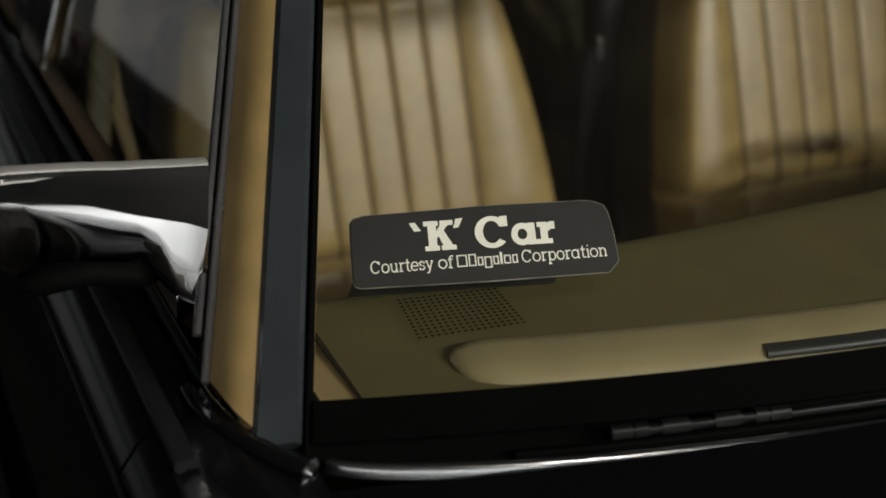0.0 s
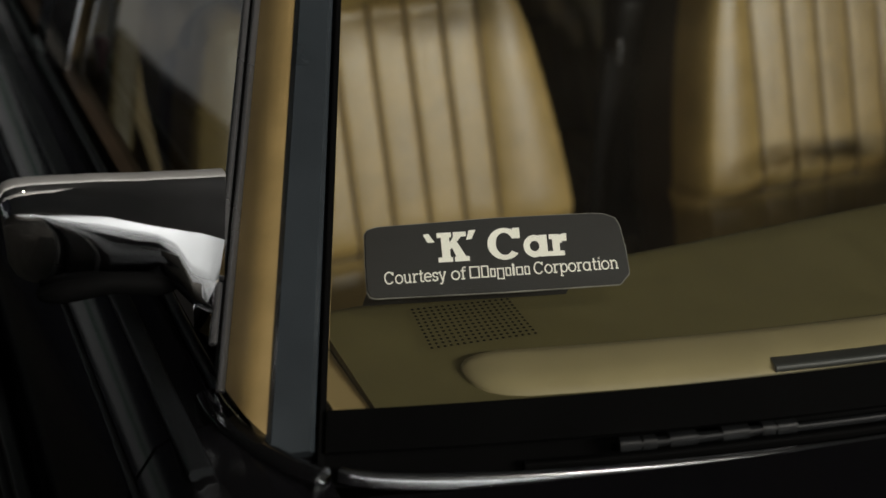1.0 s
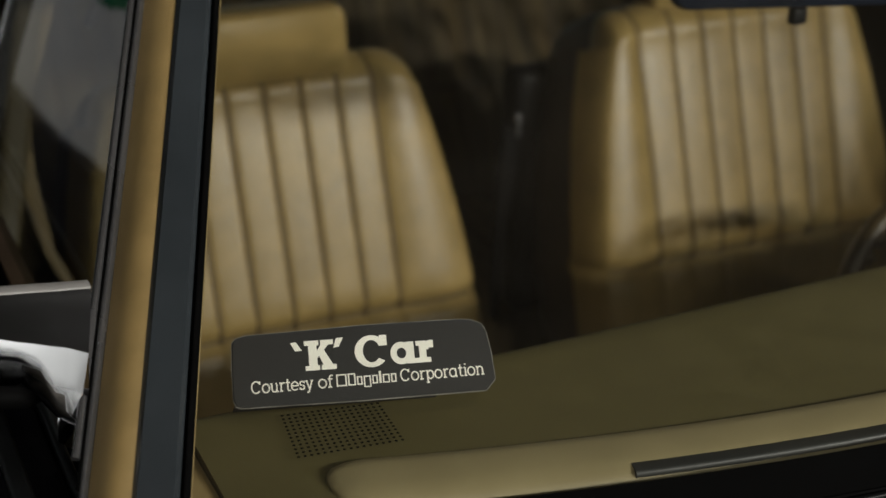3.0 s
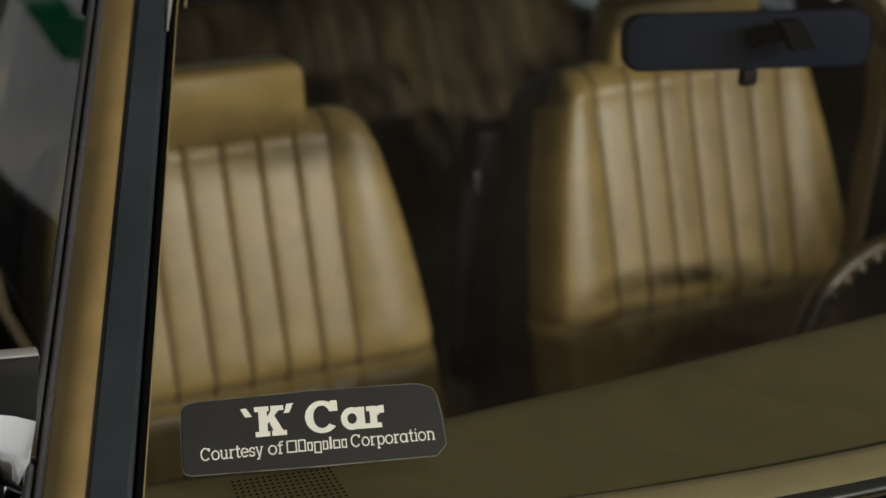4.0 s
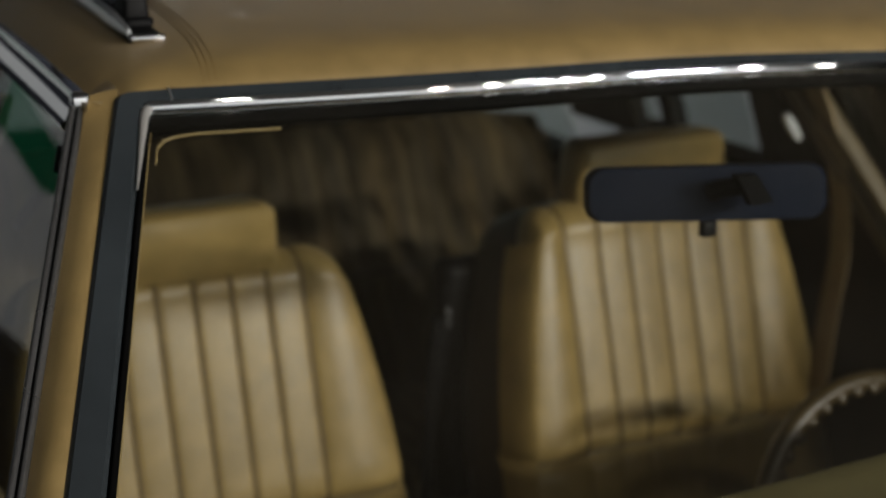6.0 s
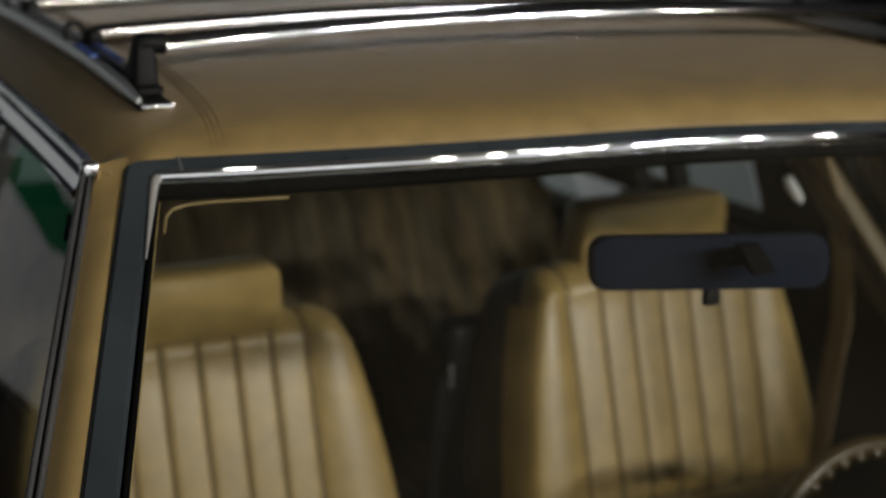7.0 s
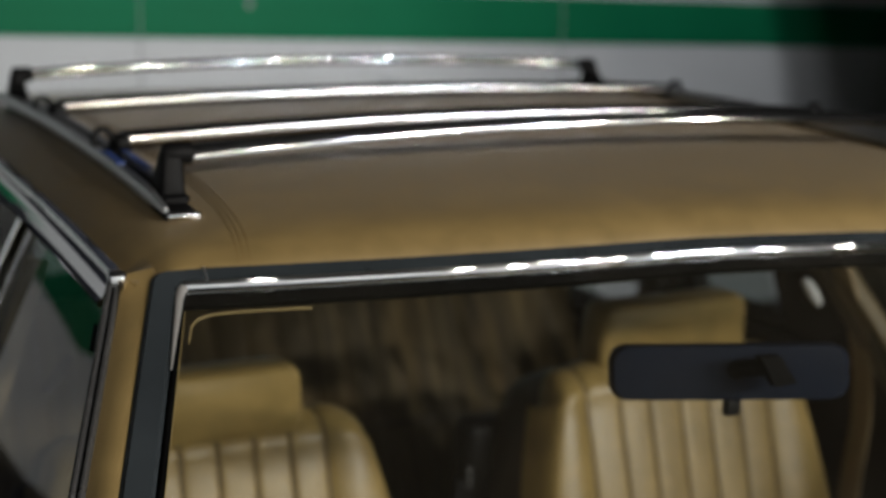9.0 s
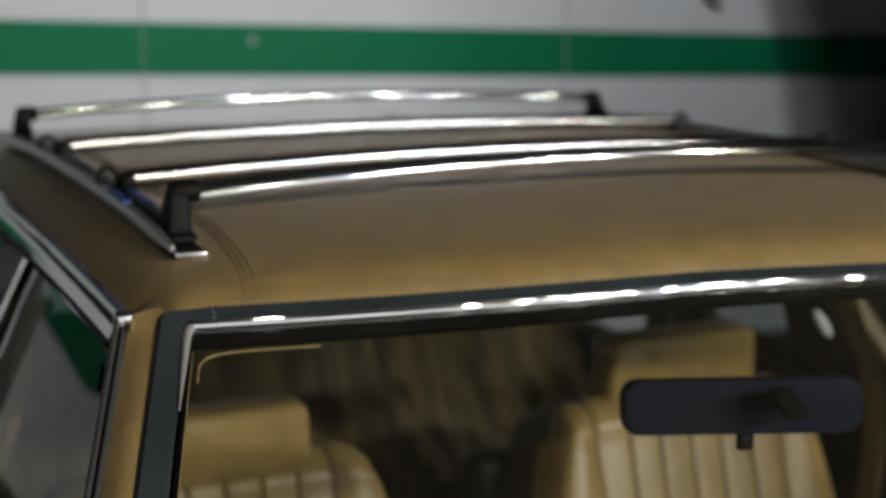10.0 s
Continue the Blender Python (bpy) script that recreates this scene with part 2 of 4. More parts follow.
def box(cx, cy, cz, sx, sy, sz, r=0.0, m=None):
    bm = bmesh.new()
    bmesh.ops.create_cube(bm, size=1)
    for v in bm.verts:
        v.co = Vector((v.co.x * sx, v.co.y * sy, v.co.z * sz))
    if r:
        bmesh.ops.bevel(bm, geom=list(bm.edges), offset=r, segments=3, profile=0.5, affect="EDGES")
    bm.verts.index_update()
    vs = [(m @ v.co if m else v.co) + Vector((cx, cy, cz)) for v in bm.verts]
    fs = [tuple(v.index for v in f.verts) for f in bm.faces]
    bm.free()
    return vs, fs


def mirrored(vf):
    vs, fs = vf
    return [Vector((-v[0], v[1], v[2])) for v in vs], [tuple(reversed(f)) for f in fs]


def both_sides(name, vf, mat, parent, label=""):
    """A part at the passenger's side and its twin at the driver's."""
    a = part(name, mesh_from(name, *vf, mat), parent, label)
    b = part(name, mesh_from(name, *mirrored(vf), mat), parent, label)
    return a, b


# ---- the hall ----
N = Vector((math.sin(radians(26.3)), math.cos(radians(26.3)), 0))   # the front wall stands askew to the car
U = Vector((N.y, -N.x, 0))
W0 = Vector((-3.0, -5.09, 0))
BACK = 4.2                                                        # the back wall lies square behind the car


def block(x0, x1, y0, y1, z0, z1, tilt=0.0):
    """A slab along the car's axes; tilt: its fall along x."""
    vs = [Vector((x, y, z - tilt * (x - 1.6))) for z in (z0, z1) for x, y in ((x0, y0), (x1, y0), (x1, y1), (x0, y1))]
    return vs, [(3, 2, 1, 0), (4, 5, 6, 7), (0, 1, 5, 4), (1, 2, 6, 5), (2, 3, 7, 6), (3, 0, 4, 7)]


def setting(name, vf, mat, label, category):
    return tagged(part(name, mesh_from(name, *vf, mat, smooth=False), None), label, category, kind="structure")


H = 3.2
setting("floor", block(-9.2, 11.2, -13.2, BACK + 0.2, -0.12, 0.0), CONCRETE, "dark grey carpeted floor under the car", "floor")
setting("ceiling", block(-9.2, 11.2, -13.2, BACK + 0.2, H, H + 0.15), CEIL, "dull painted ceiling over the exhibition hall", "ceiling")
wall_back = setting("wall_back", block(-9.0, 11.0, BACK, BACK + 0.2, 0.0, H), WHITEWALL, "white painted panel wall with a green stripe", "wall")
# unseen side walls coloured near black to pass for unlit ones
setting("wall_left", block(-9.2, -9.0, -13.0, BACK, 0.0, H), DRAPE, "near-black side wall, its unlit look put into the colour", "wall")
setting("wall_right", block(11.0, 11.2, -13.0, BACK, 0.0, H), DRAPE, "near-black side wall, its unlit look put into the colour", "wall")
vs = [W0 + U * u + N * n + Vector((0, 0, z)) for z in (0.0, H) for u, n in ((-6.6, -0.2), (15.6, -0.2), (15.6, 0.0), (-6.6, 0.0))]
setting("wall_front", (vs, block(0, 1, 0, 1, 0, 1)[1]), WHITEWALL, "white painted end wall washed with light", "wall")
part("green_stripe", mesh_from("green_stripe", *block(-6.0, 11.0, BACK - 0.005, BACK, 1.2925, 1.4745, 0.0205), GREENBAND, smooth=False), wall_back, "deep green painted stripe")
part("skirting", mesh_from("skirting", *block(-9.0, 11.0, BACK - 0.012, BACK, 0.0, 0.12), DRAPE, smooth=False), wall_back, "dark skirting board")
# unseen board added so the black paint doesn't mirror a bright upper wall
part("added_dark_board", mesh_from("added_dark_board", *block(-9.0, 11.0, BACK - 0.012, BACK, 1.85, H), DRAPE, smooth=False), wall_back, "dark board added out of view above the white panels to keep reflections dark")
for x in (-8.12, -6.41, -4.70, -2.99, -1.28, 0.425, 2.132, 3.84, 5.55):
    part("panel_joint", mesh_from("panel_joint", *block(x - 0.002, x + 0.002, BACK - 0.0075, BACK + 0.001, 0.12, 1.85), JOINT, smooth=False), wall_back)

# low block added out of view to darken the reflection in the side glass
plinth = tagged(new("unseen_dark_block"), "low dark block added at the white wall to darken the side glass reflection", "plinth")
part("block_body", mesh_from("block_body", *box(-3.0, BACK - 0.20, 0.33, 3.3, 0.36, 0.66, 0.01), DRAPE), plinth)
part("block_top", mesh_from("block_top", *box(-3.0, BACK - 0.20, 0.68, 3.36, 0.39, 0.04, 0.008), DRAPE), plinth)
plug = Vector((0.822, BACK - 0.006, 1.433))
part("wall_plug", mesh_from("wall_plug", *sweep([plug, plug - Vector((0, 0.006, 0))], circle(0.014, 14)), JOINT), wall_back, "pale round plug in the stripe")
hook = Vector((2.80, BACK, 1.585))
part("wall_hook", mesh_from("wall_hook", *sweep([hook + Vector((0, 0, 0.05)), hook + Vector((0.01, -0.02, 0)), hook + Vector((0.06, -0.03, -0.02))], circle(0.015, 10), (0, 1, 0)), BLACK), wall_back, "dark bracket on the wall")

# ---- the car ----
car = tagged(new("station_wagon"), "black station wagon with tan vinyl roof and chrome roof rack", "car")


# windshield: s runs from pillar to pillar, v from cowl to roof
def screen(s, v, out=0.0):
    hw = 0.684 + (0.513 - 0.684) * v
    y0 = -0.002 + 0.413 * v
    z0 = 1.008 + 0.304 * v
    bow = 0.135 + (0.066 - 0.135) * v
    s2 = min(1.0, s * s)
    far = (max(0.0, hw * s + 0.05) / 0.3) ** 1.4 * v
    p = Vector((hw * s, y0 - bow * (1 - s2) - 0.030 * far, z0 + (0.011 - 0.006 * v) * (1 - s2) - 0.008 * far))
    return p + Vector((0, -0.59, 0.81)) * out


glass = part("windshield", mesh_from("windshield", *sheet(lambda s, v: screen(s, v), span(-1.0, 1.0, 41), span(-0.045, 1.03, 17)), GLASS), car, "clear curved windshield glass")
glass.visible_shadow = False

# wide dark moulding round the screen
def mould_w(v):
    return 0.036 + (0.032 - 0.036) * v


def strip_profile(v, w0, w1, lift):
    a = screen(-1, v)
    side = Vector((-0.95, 0.10, 0.06)).normalized()
    up = Vector((-0.12, -0.58, 0.80)).normalized()
    r = 0.004
    return [a + side * w + up * h for w, h in ((w0, -0.006), (w0, lift - r), (w0 + r, lift), (w1 - r, lift), (w1, lift - r), (w1, -0.006))]


def bend(a, c, b, t):
    return a * (1 - t) ** 2 + c * 2 * t * (1 - t) + b * t * t


def mould_ring(inner, outer, lift=0.0055, r=0.0035):
    w = (outer - inner)
    n = w.normalized()
    up = Vector((-0.05, -0.59, 0.80))
    return [inner - up * 0.006, inner + up * (lift - r), inner + n * r + up * lift, outer - n * r + up * lift, outer + up * (lift - r), outer - up * 0.008]


SIDE = Vector((-0.95, 0.10, 0.06)).normalized()
ALONG = Vector((0, 0.78, 0.62))
UPWARD = Vector((0.171, 0.413, 0.304)).normalized()
ACROSS = Vector((1.0, -0.257, 0.02)).normalized()
rings = [mould_ring(screen(-1, v) + SIDE * 0.0065, screen(-1, v) + SIDE * mould_w(v)) for v in span(-0.045, 1.0, 24)]
ic = screen(-1, 1.0) + SIDE * 0.0065 + UPWARD * 0.0105
oc = screen(-1, 1.0) + SIDE * 0.032 + UPWARD * 0.0250
rings += [mould_ring(bend(ic - UPWARD * 0.007, ic, ic + ACROSS * 0.007, t), bend(oc - UPWARD * 0.014, oc, oc + ACROSS * 0.014, t)) for t in span(0, 1, 12)]
rings += [mould_ring(screen(q, 1.0) + ALONG * 0.010, screen(q, 1.0) + ALONG * 0.027) for q in (-0.98, -0.9645)]
both_sides("pillar_moulding", loft(rings), RUBBER, car, "dark grey screen pillar moulding with its corner")
vf = loft([strip_profile(v, 0.0, 0.0068, 0.0025) for v in span(-0.075, 1.0, 24)])
both_sides("screen_seal", vf, SEAL, car)


def header(s, w, lift=0.0):
    """Along the top edge of the screen, w metres above it."""
    a = screen(s, 1.0)
    return a + Vector((0, 0.78, 0.62)) * w + Vector((0, -0.59, 0.81)) * lift


def header_strip(w0, w1, lift, s0, s1, n=40, r=0.003):
    rings = []
    for s in span(s0, s1, n):
        rings.append([header(s, w, h) for w, h in ((w0, -0.006), (w0, lift - r), (w0 + r, lift), (w1 - r, lift), (w1, lift - r), (w1, -0.006))])
    return loft(rings)


part("header_moulding", mesh_from("header_moulding", *header_strip(0.0085, 0.027, 0.006, -0.962, 0.962), RUBBER), car, "dark grey moulding over the screen")
# chrome bead: along the top and a little way down each pillar
bead = [header(s, 0.004, 0.004) for s in span(-1.004, 1.004, 60)]
part("header_bead", mesh_from("header_bead", *sweep(bead, [(-0.0050, -0.006), (-0.0050, 0.0046), (-0.0042, 0.0052), (-0.0030, 0.0048), (-0.0010, 0.0034), (0.0010, 0.0016), (0.0022, -0.0004), (0.0030, -0.0030), (0.0032, -0.006)], (0, -0.59, 0.81)), CHROME), car, "bright chrome bead over the screen")
corner = [header(-1.004, 0.004, 0.004), header(-1.011, 0.000, 0.0045)] + [screen(-1.0, v, 0.0060) + SIDE * 0.0060 for v in span(0.985, 0.84, 16)]
vf = sweep(corner, circle(0.0044, 10), (0, -0.59, 0.81), scales=[1, 1] + span(0.85, 0.15, 16))
both_sides("pillar_bead", vf, SATIN, car)
vf = header_strip(0.010, 0.0262, 0.0064, -0.9642, -0.9622, 2, 0.001)
both_sides("bead_joint", vf, RAILM, car)
# inner black frame under the bead
part("screen_frame", mesh_from("screen_frame", *loft([[screen(s, v, d) for v, d in ((1.005, -0.004), (0.983, -0.004), (0.983, -0.010), (1.005, -0.010))] for s in span(-1, 1, 40)]), SEAL), car)


# vinyl roof
def roof_front(x):
    return 0.437 - 0.067 * (1 - min(1, (x / 0.545) ** 2)) - 0.030 * (max(0.0, x + 0.05) / 0.3) ** 1.4


def roof_z(x, y):
    k = 1 - min(1.0, (x / 0.56) ** 2)
    d = max(0.0, y - roof_front(x))
    f = 1 - math.exp(-d / 0.016)
    g = 0.50 * f + 0.50 * (1 - math.exp(-d / 0.11))
    z = 1.330 + 0.006 * k + 0.041 * g + 0.032 * (1 - math.exp(-d / 0.6)) - 0.008 * (max(0.0, x + 0.05) / 0.3) ** 1.4 * math.exp(-d / 0.3) - 0.02 * f * abs(x / 0.56) ** 6
    if y > 1.0:
        z -= 0.036 * (y - 1.0) ** 2
    if y > 1.25:
        z -= 0.035 * (1 - math.exp(-((y - 1.25) / 0.25) ** 2))
    if abs(x) > 0.5:
        z -= 0.026 * f * ((abs(x) - 0.5) / 0.06) ** 2
    return z


xs = span(-0.5, 0.5, 31)
xs = span(-0.562, -0.51, 10) + xs + span(0.51, 0.562, 10)
ds = [0.0, 0.005, 0.012, 0.02, 0.03, 0.042, 0.056, 0.072, 0.09, 0.115, 0.15, 0.2, 0.27, 0.36, 0.5, 0.7, 0.95, 1.25, 1.6, 1.95, 2.1]


def roof_point(x, d):
    y = roof_front(x) + d
    return (x, y, roof_z(x, y))


def roof_lip(x, d):
    if d < 0:
        p = Vector(roof_point(x, 0))
        d *= 1 - min(1.0, max(0.0, (abs(x) - 0.510) / 0.025))
        sink = 0.007 * min(1.0, max(0.0, (abs(x) - 0.520) / 0.016))
        return p + Vector((0, d * 0.5, d * 1.2 - sink))
    x0, y0, z0 = roof_point(x, d)   # tucked under the pillar's cover at the corners
    return (x0, y0, z0 - 0.007 * min(1.0, max(0.0, (abs(x) - 0.520) / 0.016)) * max(0.0, 1 - d / 0.045))


roof = part("roof", mesh_from("roof", *sheet(roof_lip, xs, [-0.012, -0.006] + ds, 0.012), VINYL), car, "tan grained vinyl roof cover")
# stitched seams along the roof
def seam_line(off):
    ys = [0.40 + 0.004 * i for i in range(250)]
    pts = [(-0.440 - 0.025 * math.exp(-((y - 0.39) / 0.10)) + off, y) for y in ys]
    pts = [(x, y, roof_z(x, y) + 0.0002) for x, y in pts if y > roof_front(x) + 0.001]
    return sweep(pts, slab(0.0007, 0.0007, 0.0002, 1))


stitches = [seam_line(off) for off in (-0.0052, 0.0, 0.0058)]
seam_vf = join(*stitches)
tagged(part("stitching", mesh_from("stitching", *seam_vf, SEAM, smooth=False), roof), kind="stuff")
tagged(part("stitching", mesh_from("stitching", *mirrored(seam_vf), SEAM, smooth=False), roof), kind="stuff")
part("headliner", mesh_from("headliner", *sheet(lambda x, d: Vector(roof_point(x * 0.96, d + 0.02)) - Vector((0, 0, 0.030)), xs[::3], ds[::2], 0.006), HEADLINE), car, "tan cloth headliner")


# windshield pillars under vinyl, and the drip rail beside them
def drip(v):
    return Vector((-0.736 + 0.178 * v, 0.033 + 0.413 * v, 1.018 + 0.305 * v))


def pillar_skin(k, v):
    side = Vector((-0.95, 0.10, 0.06)).normalized()
    a = screen(-1, v) + side * (mould_w(v) - 0.004)
    b = drip(v)
    bulge = math.sin(math.pi * k ** 0.8)
    p = a.lerp(b, k) + Vector((-0.012, -0.020, 0.014)) * bulge * 0.35 * max(0.0, 1 - v) ** 0.5
    w = min(1.0, max(0.0, (v - 0.86) / 0.14))   # flows into the roof cover
    w = w * w * (3 - 2 * w)
    x = -0.533 - 0.026 * k
    past = max(0.0, v - 1.0)
    return p.lerp(Vector(roof_point(x, 0.004 + 0.40 * past)) + Vector((0, 0, 0.0012 - 0.03 * past)), w)


vf = sheet(lambda k, v: pillar_skin(k, max(v, -0.022 + 0.024 * k)), span(0, 1, 15), span(-0.035, 0.86, 24) + span(0.875, 1.12, 21), -0.010)
both_sides("windshield_pillar", vf, VINYL, car, "tan vinyl-covered windshield pillar")
vf = sweep([drip(v) + Vector((-0.0056, 0.002, 0)) for v in span(0.02, 1.0, 24)], slab(0.0022, 0.004, 0.0008), (-0.8, -0.3, 0.5))
both_sides("pillar_seal", vf, SEAL, car)
vf = sweep([drip(v) + Vector((-0.0098, 0.002, 0)) for v in span(0.06, 0.985, 24)], slab(0.0048, 0.0056, 0.0018), (-0.8, -0.3, 0.5))
both_sides("door_frame_bead", vf, DRIPM, car, "thin chrome bead of the door frame")
vf = sweep([drip(v) + Vector((-0.003, 0, 0)) for v in span(0.0, 1.0, 24)], slab(0.0036, 0.0060, 0.0014), (-0.8, -0.3, 0.5))
both_sides("pillar_drip_rail", vf, DRIPM, car, "chrome drip rail along the pillar")


def gutter(y):
    fall = 0.045 * (1 - math.exp(-((y - 1.2) / 0.3) ** 2)) if y > 1.2 else 0.0
    return Vector((0, 0, -fall)) + Vector((-0.562 - 0.004 * min(1, (y - 0.446) / 0.6), y, 1.321 + 0.030 * (1 - math.exp(-(y - 0.446) / 0.45)) ))


GUTTER = [(0.004, 0.0078), (-0.0036, 0.0082), (-0.0042, 0.0076), (-0.0064, 0.0022), (-0.0062, 0.0012), (-0.0072, 0.0006), (-0.0108, -0.0066), (-0.0148, -0.0142), (-0.0168, -0.0150), (-0.0184, -0.0168), (-0.0178, -0.0205), (-0.0150, -0.0220), (0.002, -0.020)]
vf = loft([[gutter(y) + Vector((a, 0, b)) for a, b in GUTTER] for y in [0.446, 0.46, 0.48, 0.51, 0.55] + span(0.6, 2.45, 26)])
both_sides("roof_drip_rail", vf, CHROME, car, "bright chrome drip rail under the roof edge")
vf = box(-0.563, 0.446, 1.321, 0.016, 0.016, 0.018, 0.004)
both_sides("drip_rail_end", vf, CHROME, car)


# side glass and pillars: height share h from sill to roof
def side(y, h, out=0.0):
    top = gutter(max(0.446, y)) + Vector((-0.004, 0, -0.022))
    x = -0.705 + (top.x + 0.705) * h - 0.0088 * math.sin(math.pi * h)
    return Vector((x - out, y, 0.985 + (top.z - 0.985) * h))


def front_edge(h):
    """Where the door glass meets the screen pillar."""
    d = drip(min(1, max(0, (0.985 + 0.315 * h - 1.018) / 0.305)))
    return d.y + 0.014


def pane(y0, y1, inset=0.0):
    return sheet(lambda y, h: side(y, h, -inset), span(y1, y0, 8), span(-0.34 if y0 > 1.5 else 0, 1, 12))


def front_pane():
    return sheet(lambda k, h: side(front_edge(h) + (0.835 - front_edge(h)) * k, h, -0.004), span(1, 0, 12), span(0, 1, 14))


def side_post(y0, y1, out0=0.002, depth=0.03):
    return sheet(lambda k, h: side(y0 + (y1 - y0) * k, h, out0), span(0, 1, 4), span(0, 1, 12), depth)


for v2 in (front_pane(), mirrored(front_pane())):
    g = part("front_door_glass", mesh_from("front_door_glass", *v2, SIDEGLASS), car, "clear side window glass")
    g.visible_shadow = False
PASSENGER_PANES, DRIVER_PANES = ((0.905, 1.212), (1.252, 1.36), (1.68, 2.40)), ((1.075, 1.315), (1.350, 1.445), (1.68, 2.40))
for panes, turned in ((PASSENGER_PANES, False), (DRIVER_PANES, True)):
    for y0, y1 in panes:
        v2 = pane(y0, y1, 0.004)
        g = part("rear_side_glass", mesh_from("rear_side_glass", *(mirrored(v2) if turned else v2), REARGLASS if turned else SIDEGLASS), car, "clear side window glass")
        g.visible_shadow = False
POST, DIVIDER, QUARTER, TAIL = "glossy black door post", "black window divider", "black rear quarter pillar", "tan vinyl tail pillar"
for posts, turned in ((((0.838, 0.902, GLOSS, POST), (1.212, 1.252, BLACK, DIVIDER), (1.36, 1.68, BLACK, QUARTER), (2.40, 2.50, VINYL, TAIL)), False),
                      (((0.838, 1.075, GLOSS, POST), (1.315, 1.350, BLACK, DIVIDER), (1.445, 1.68, BLACK, QUARTER), (2.40, 2.50, VINYL, TAIL)), True)):
    for y0, y1, mat, tag in posts:
        v2 = side_post(y0, y1)
        part("side_pillar", mesh_from("side_pillar", *(mirrored(v2) if turned else v2), mat), car, tag)
# chrome edge of the door frame and tan trim of the door post inside
vf = sweep([side(0.836, h, 0.004) for h in span(0, 1, 14)], slab(0.006, 0.010, 0.002), (0, 1, 0))
both_sides("door_frame_edge", vf, CHROME, car, "chrome edge of the door frame")
def trim_y(h):
    """The lining of the door post leans forward towards the sill."""
    return 0.725 + 0.233 * max(h, -0.25)


vf = join(sweep([side(trim_y(h), h, -0.035) for h in span(-0.9, 0.90, 14)], slab(0.030, 0.022, 0.008), (0, 1, 0)),
          sweep([side(trim_y(h) + 0.045, h, -0.040) for h in span(-0.9, 0.90, 14)], slab(0.028, 0.030, 0.008), (0, 1, 0)))
both_sides("door_post_trim", vf, DIMTRIM, car, "tan trim of the door post")
# clip on the door frame
vf = sweep([drip(v) + Vector((-0.0105, 0.018, 0)) for v in (0.845, 0.87, 0.895)], slab(0.0030, 0.0050, 0.001), (-0.8, -0.3, 0.5))
part("frame_clip", mesh_from("frame_clip", *vf, BLACK), car, "small black clip on the door frame")

# body sides in four panels with shut lines between them
FLANK = [(-0.728, 0.985), (-0.738, 0.997), (-0.765, 1.000), (-0.782, 0.992), (-0.797, 0.972), (-0.823, 0.915), (-0.845, 0.855), (-0.858, 0.74), (-0.862, 0.60), (-0.855, 0.42), (-0.825, 0.22)]


def flank(y0, y1, n=6, drop=0.0):
    line = [(x, z - drop * min(1.0, max(0.0, (z - 0.88) / 0.08))) for x, z in FLANK]
    rings = [[Vector((x, y, z)) for x, z in line] + [Vector((x + 0.02, y, z - 0.02 if i < 3 else z)) for i, (x, z) in reversed(list(enumerate(line)))] for y in span(y0, y1, n)]
    return loft(rings)


for nm, y0, y1, tag in (("front_fender", -1.55, 0.026, "black front fender"), ("front_door", 0.030, 0.868, "black front door"), ("rear_door", 0.872, 1.50, "black rear door"), ("rear_quarter", 1.504, 2.55, "black rear quarter panel")):
    drop = 0.11 if nm == "rear_quarter" else 0.0
    a, b = both_sides(nm, flank(y0, y1, drop=drop), PAINT, car, tag)
    vf = sweep([(-0.852, y, 0.846) for y in (y0 + 0.004, y1 - 0.004)], slab(0.012, 0.030, 0.004), (0, 0, 1))
    vf2 = join(sweep([(-0.853, y, 0.866) for y in (y0 + 0.004, y1 - 0.004)], slab(0.010, 0.006, 0.002), (0, 0, 1)), sweep([(-0.860, y, 0.826) for y in (y0 + 0.004, y1 - 0.004)], slab(0.010, 0.006, 0.002), (0, 0, 1)))
    for ob, m in ((a, False), (b, True)):
        part("body_side_moulding", mesh_from("body_side_moulding", *(mirrored(vf) if m else vf), BLACK), ob)
        part("moulding_bead", mesh_from("moulding_bead", *(mirrored(vf2) if m else vf2), SIDETRIM), ob)
        if nm != "front_fender":
            belt = sweep([(-0.766, y, 1.002 - drop) for y in (y0 + (-0.055 if nm == "front_door" else 0.003), y1 - 0.003)], slab(0.014, 0.008, 0.003), (0, 0, 1))
            inner = sweep([(-0.733, y, 0.999 - drop) for y in (y0 + 0.003, y1 - 0.003)], slab(0.008, 0.010, 0.003), (0, 0, 1))
            part("belt_moulding", mesh_from("belt_moulding", *(mirrored(belt) if m else belt), SIDETRIM), ob, "dark grey belt moulding")
            part("sill_bead", mesh_from("sill_bead", *(mirrored(inner) if m else inner), SIDETRIM), ob)
# crease bead along the shoulder
vf = sweep([(-0.7985, y, 0.971) for y in span(-1.5, 1.50, 8)], slab(0.004, 0.004, 0.0015), (0, 0, 1))
both_sides("shoulder_bead", vf, SIDETRIM, car)


# hood, its chrome rear strip, cowl
def hood_edge(x):
    return -0.030 - 0.141 * max(0.0, 1 - (x / 0.686) ** 2) ** 0.75


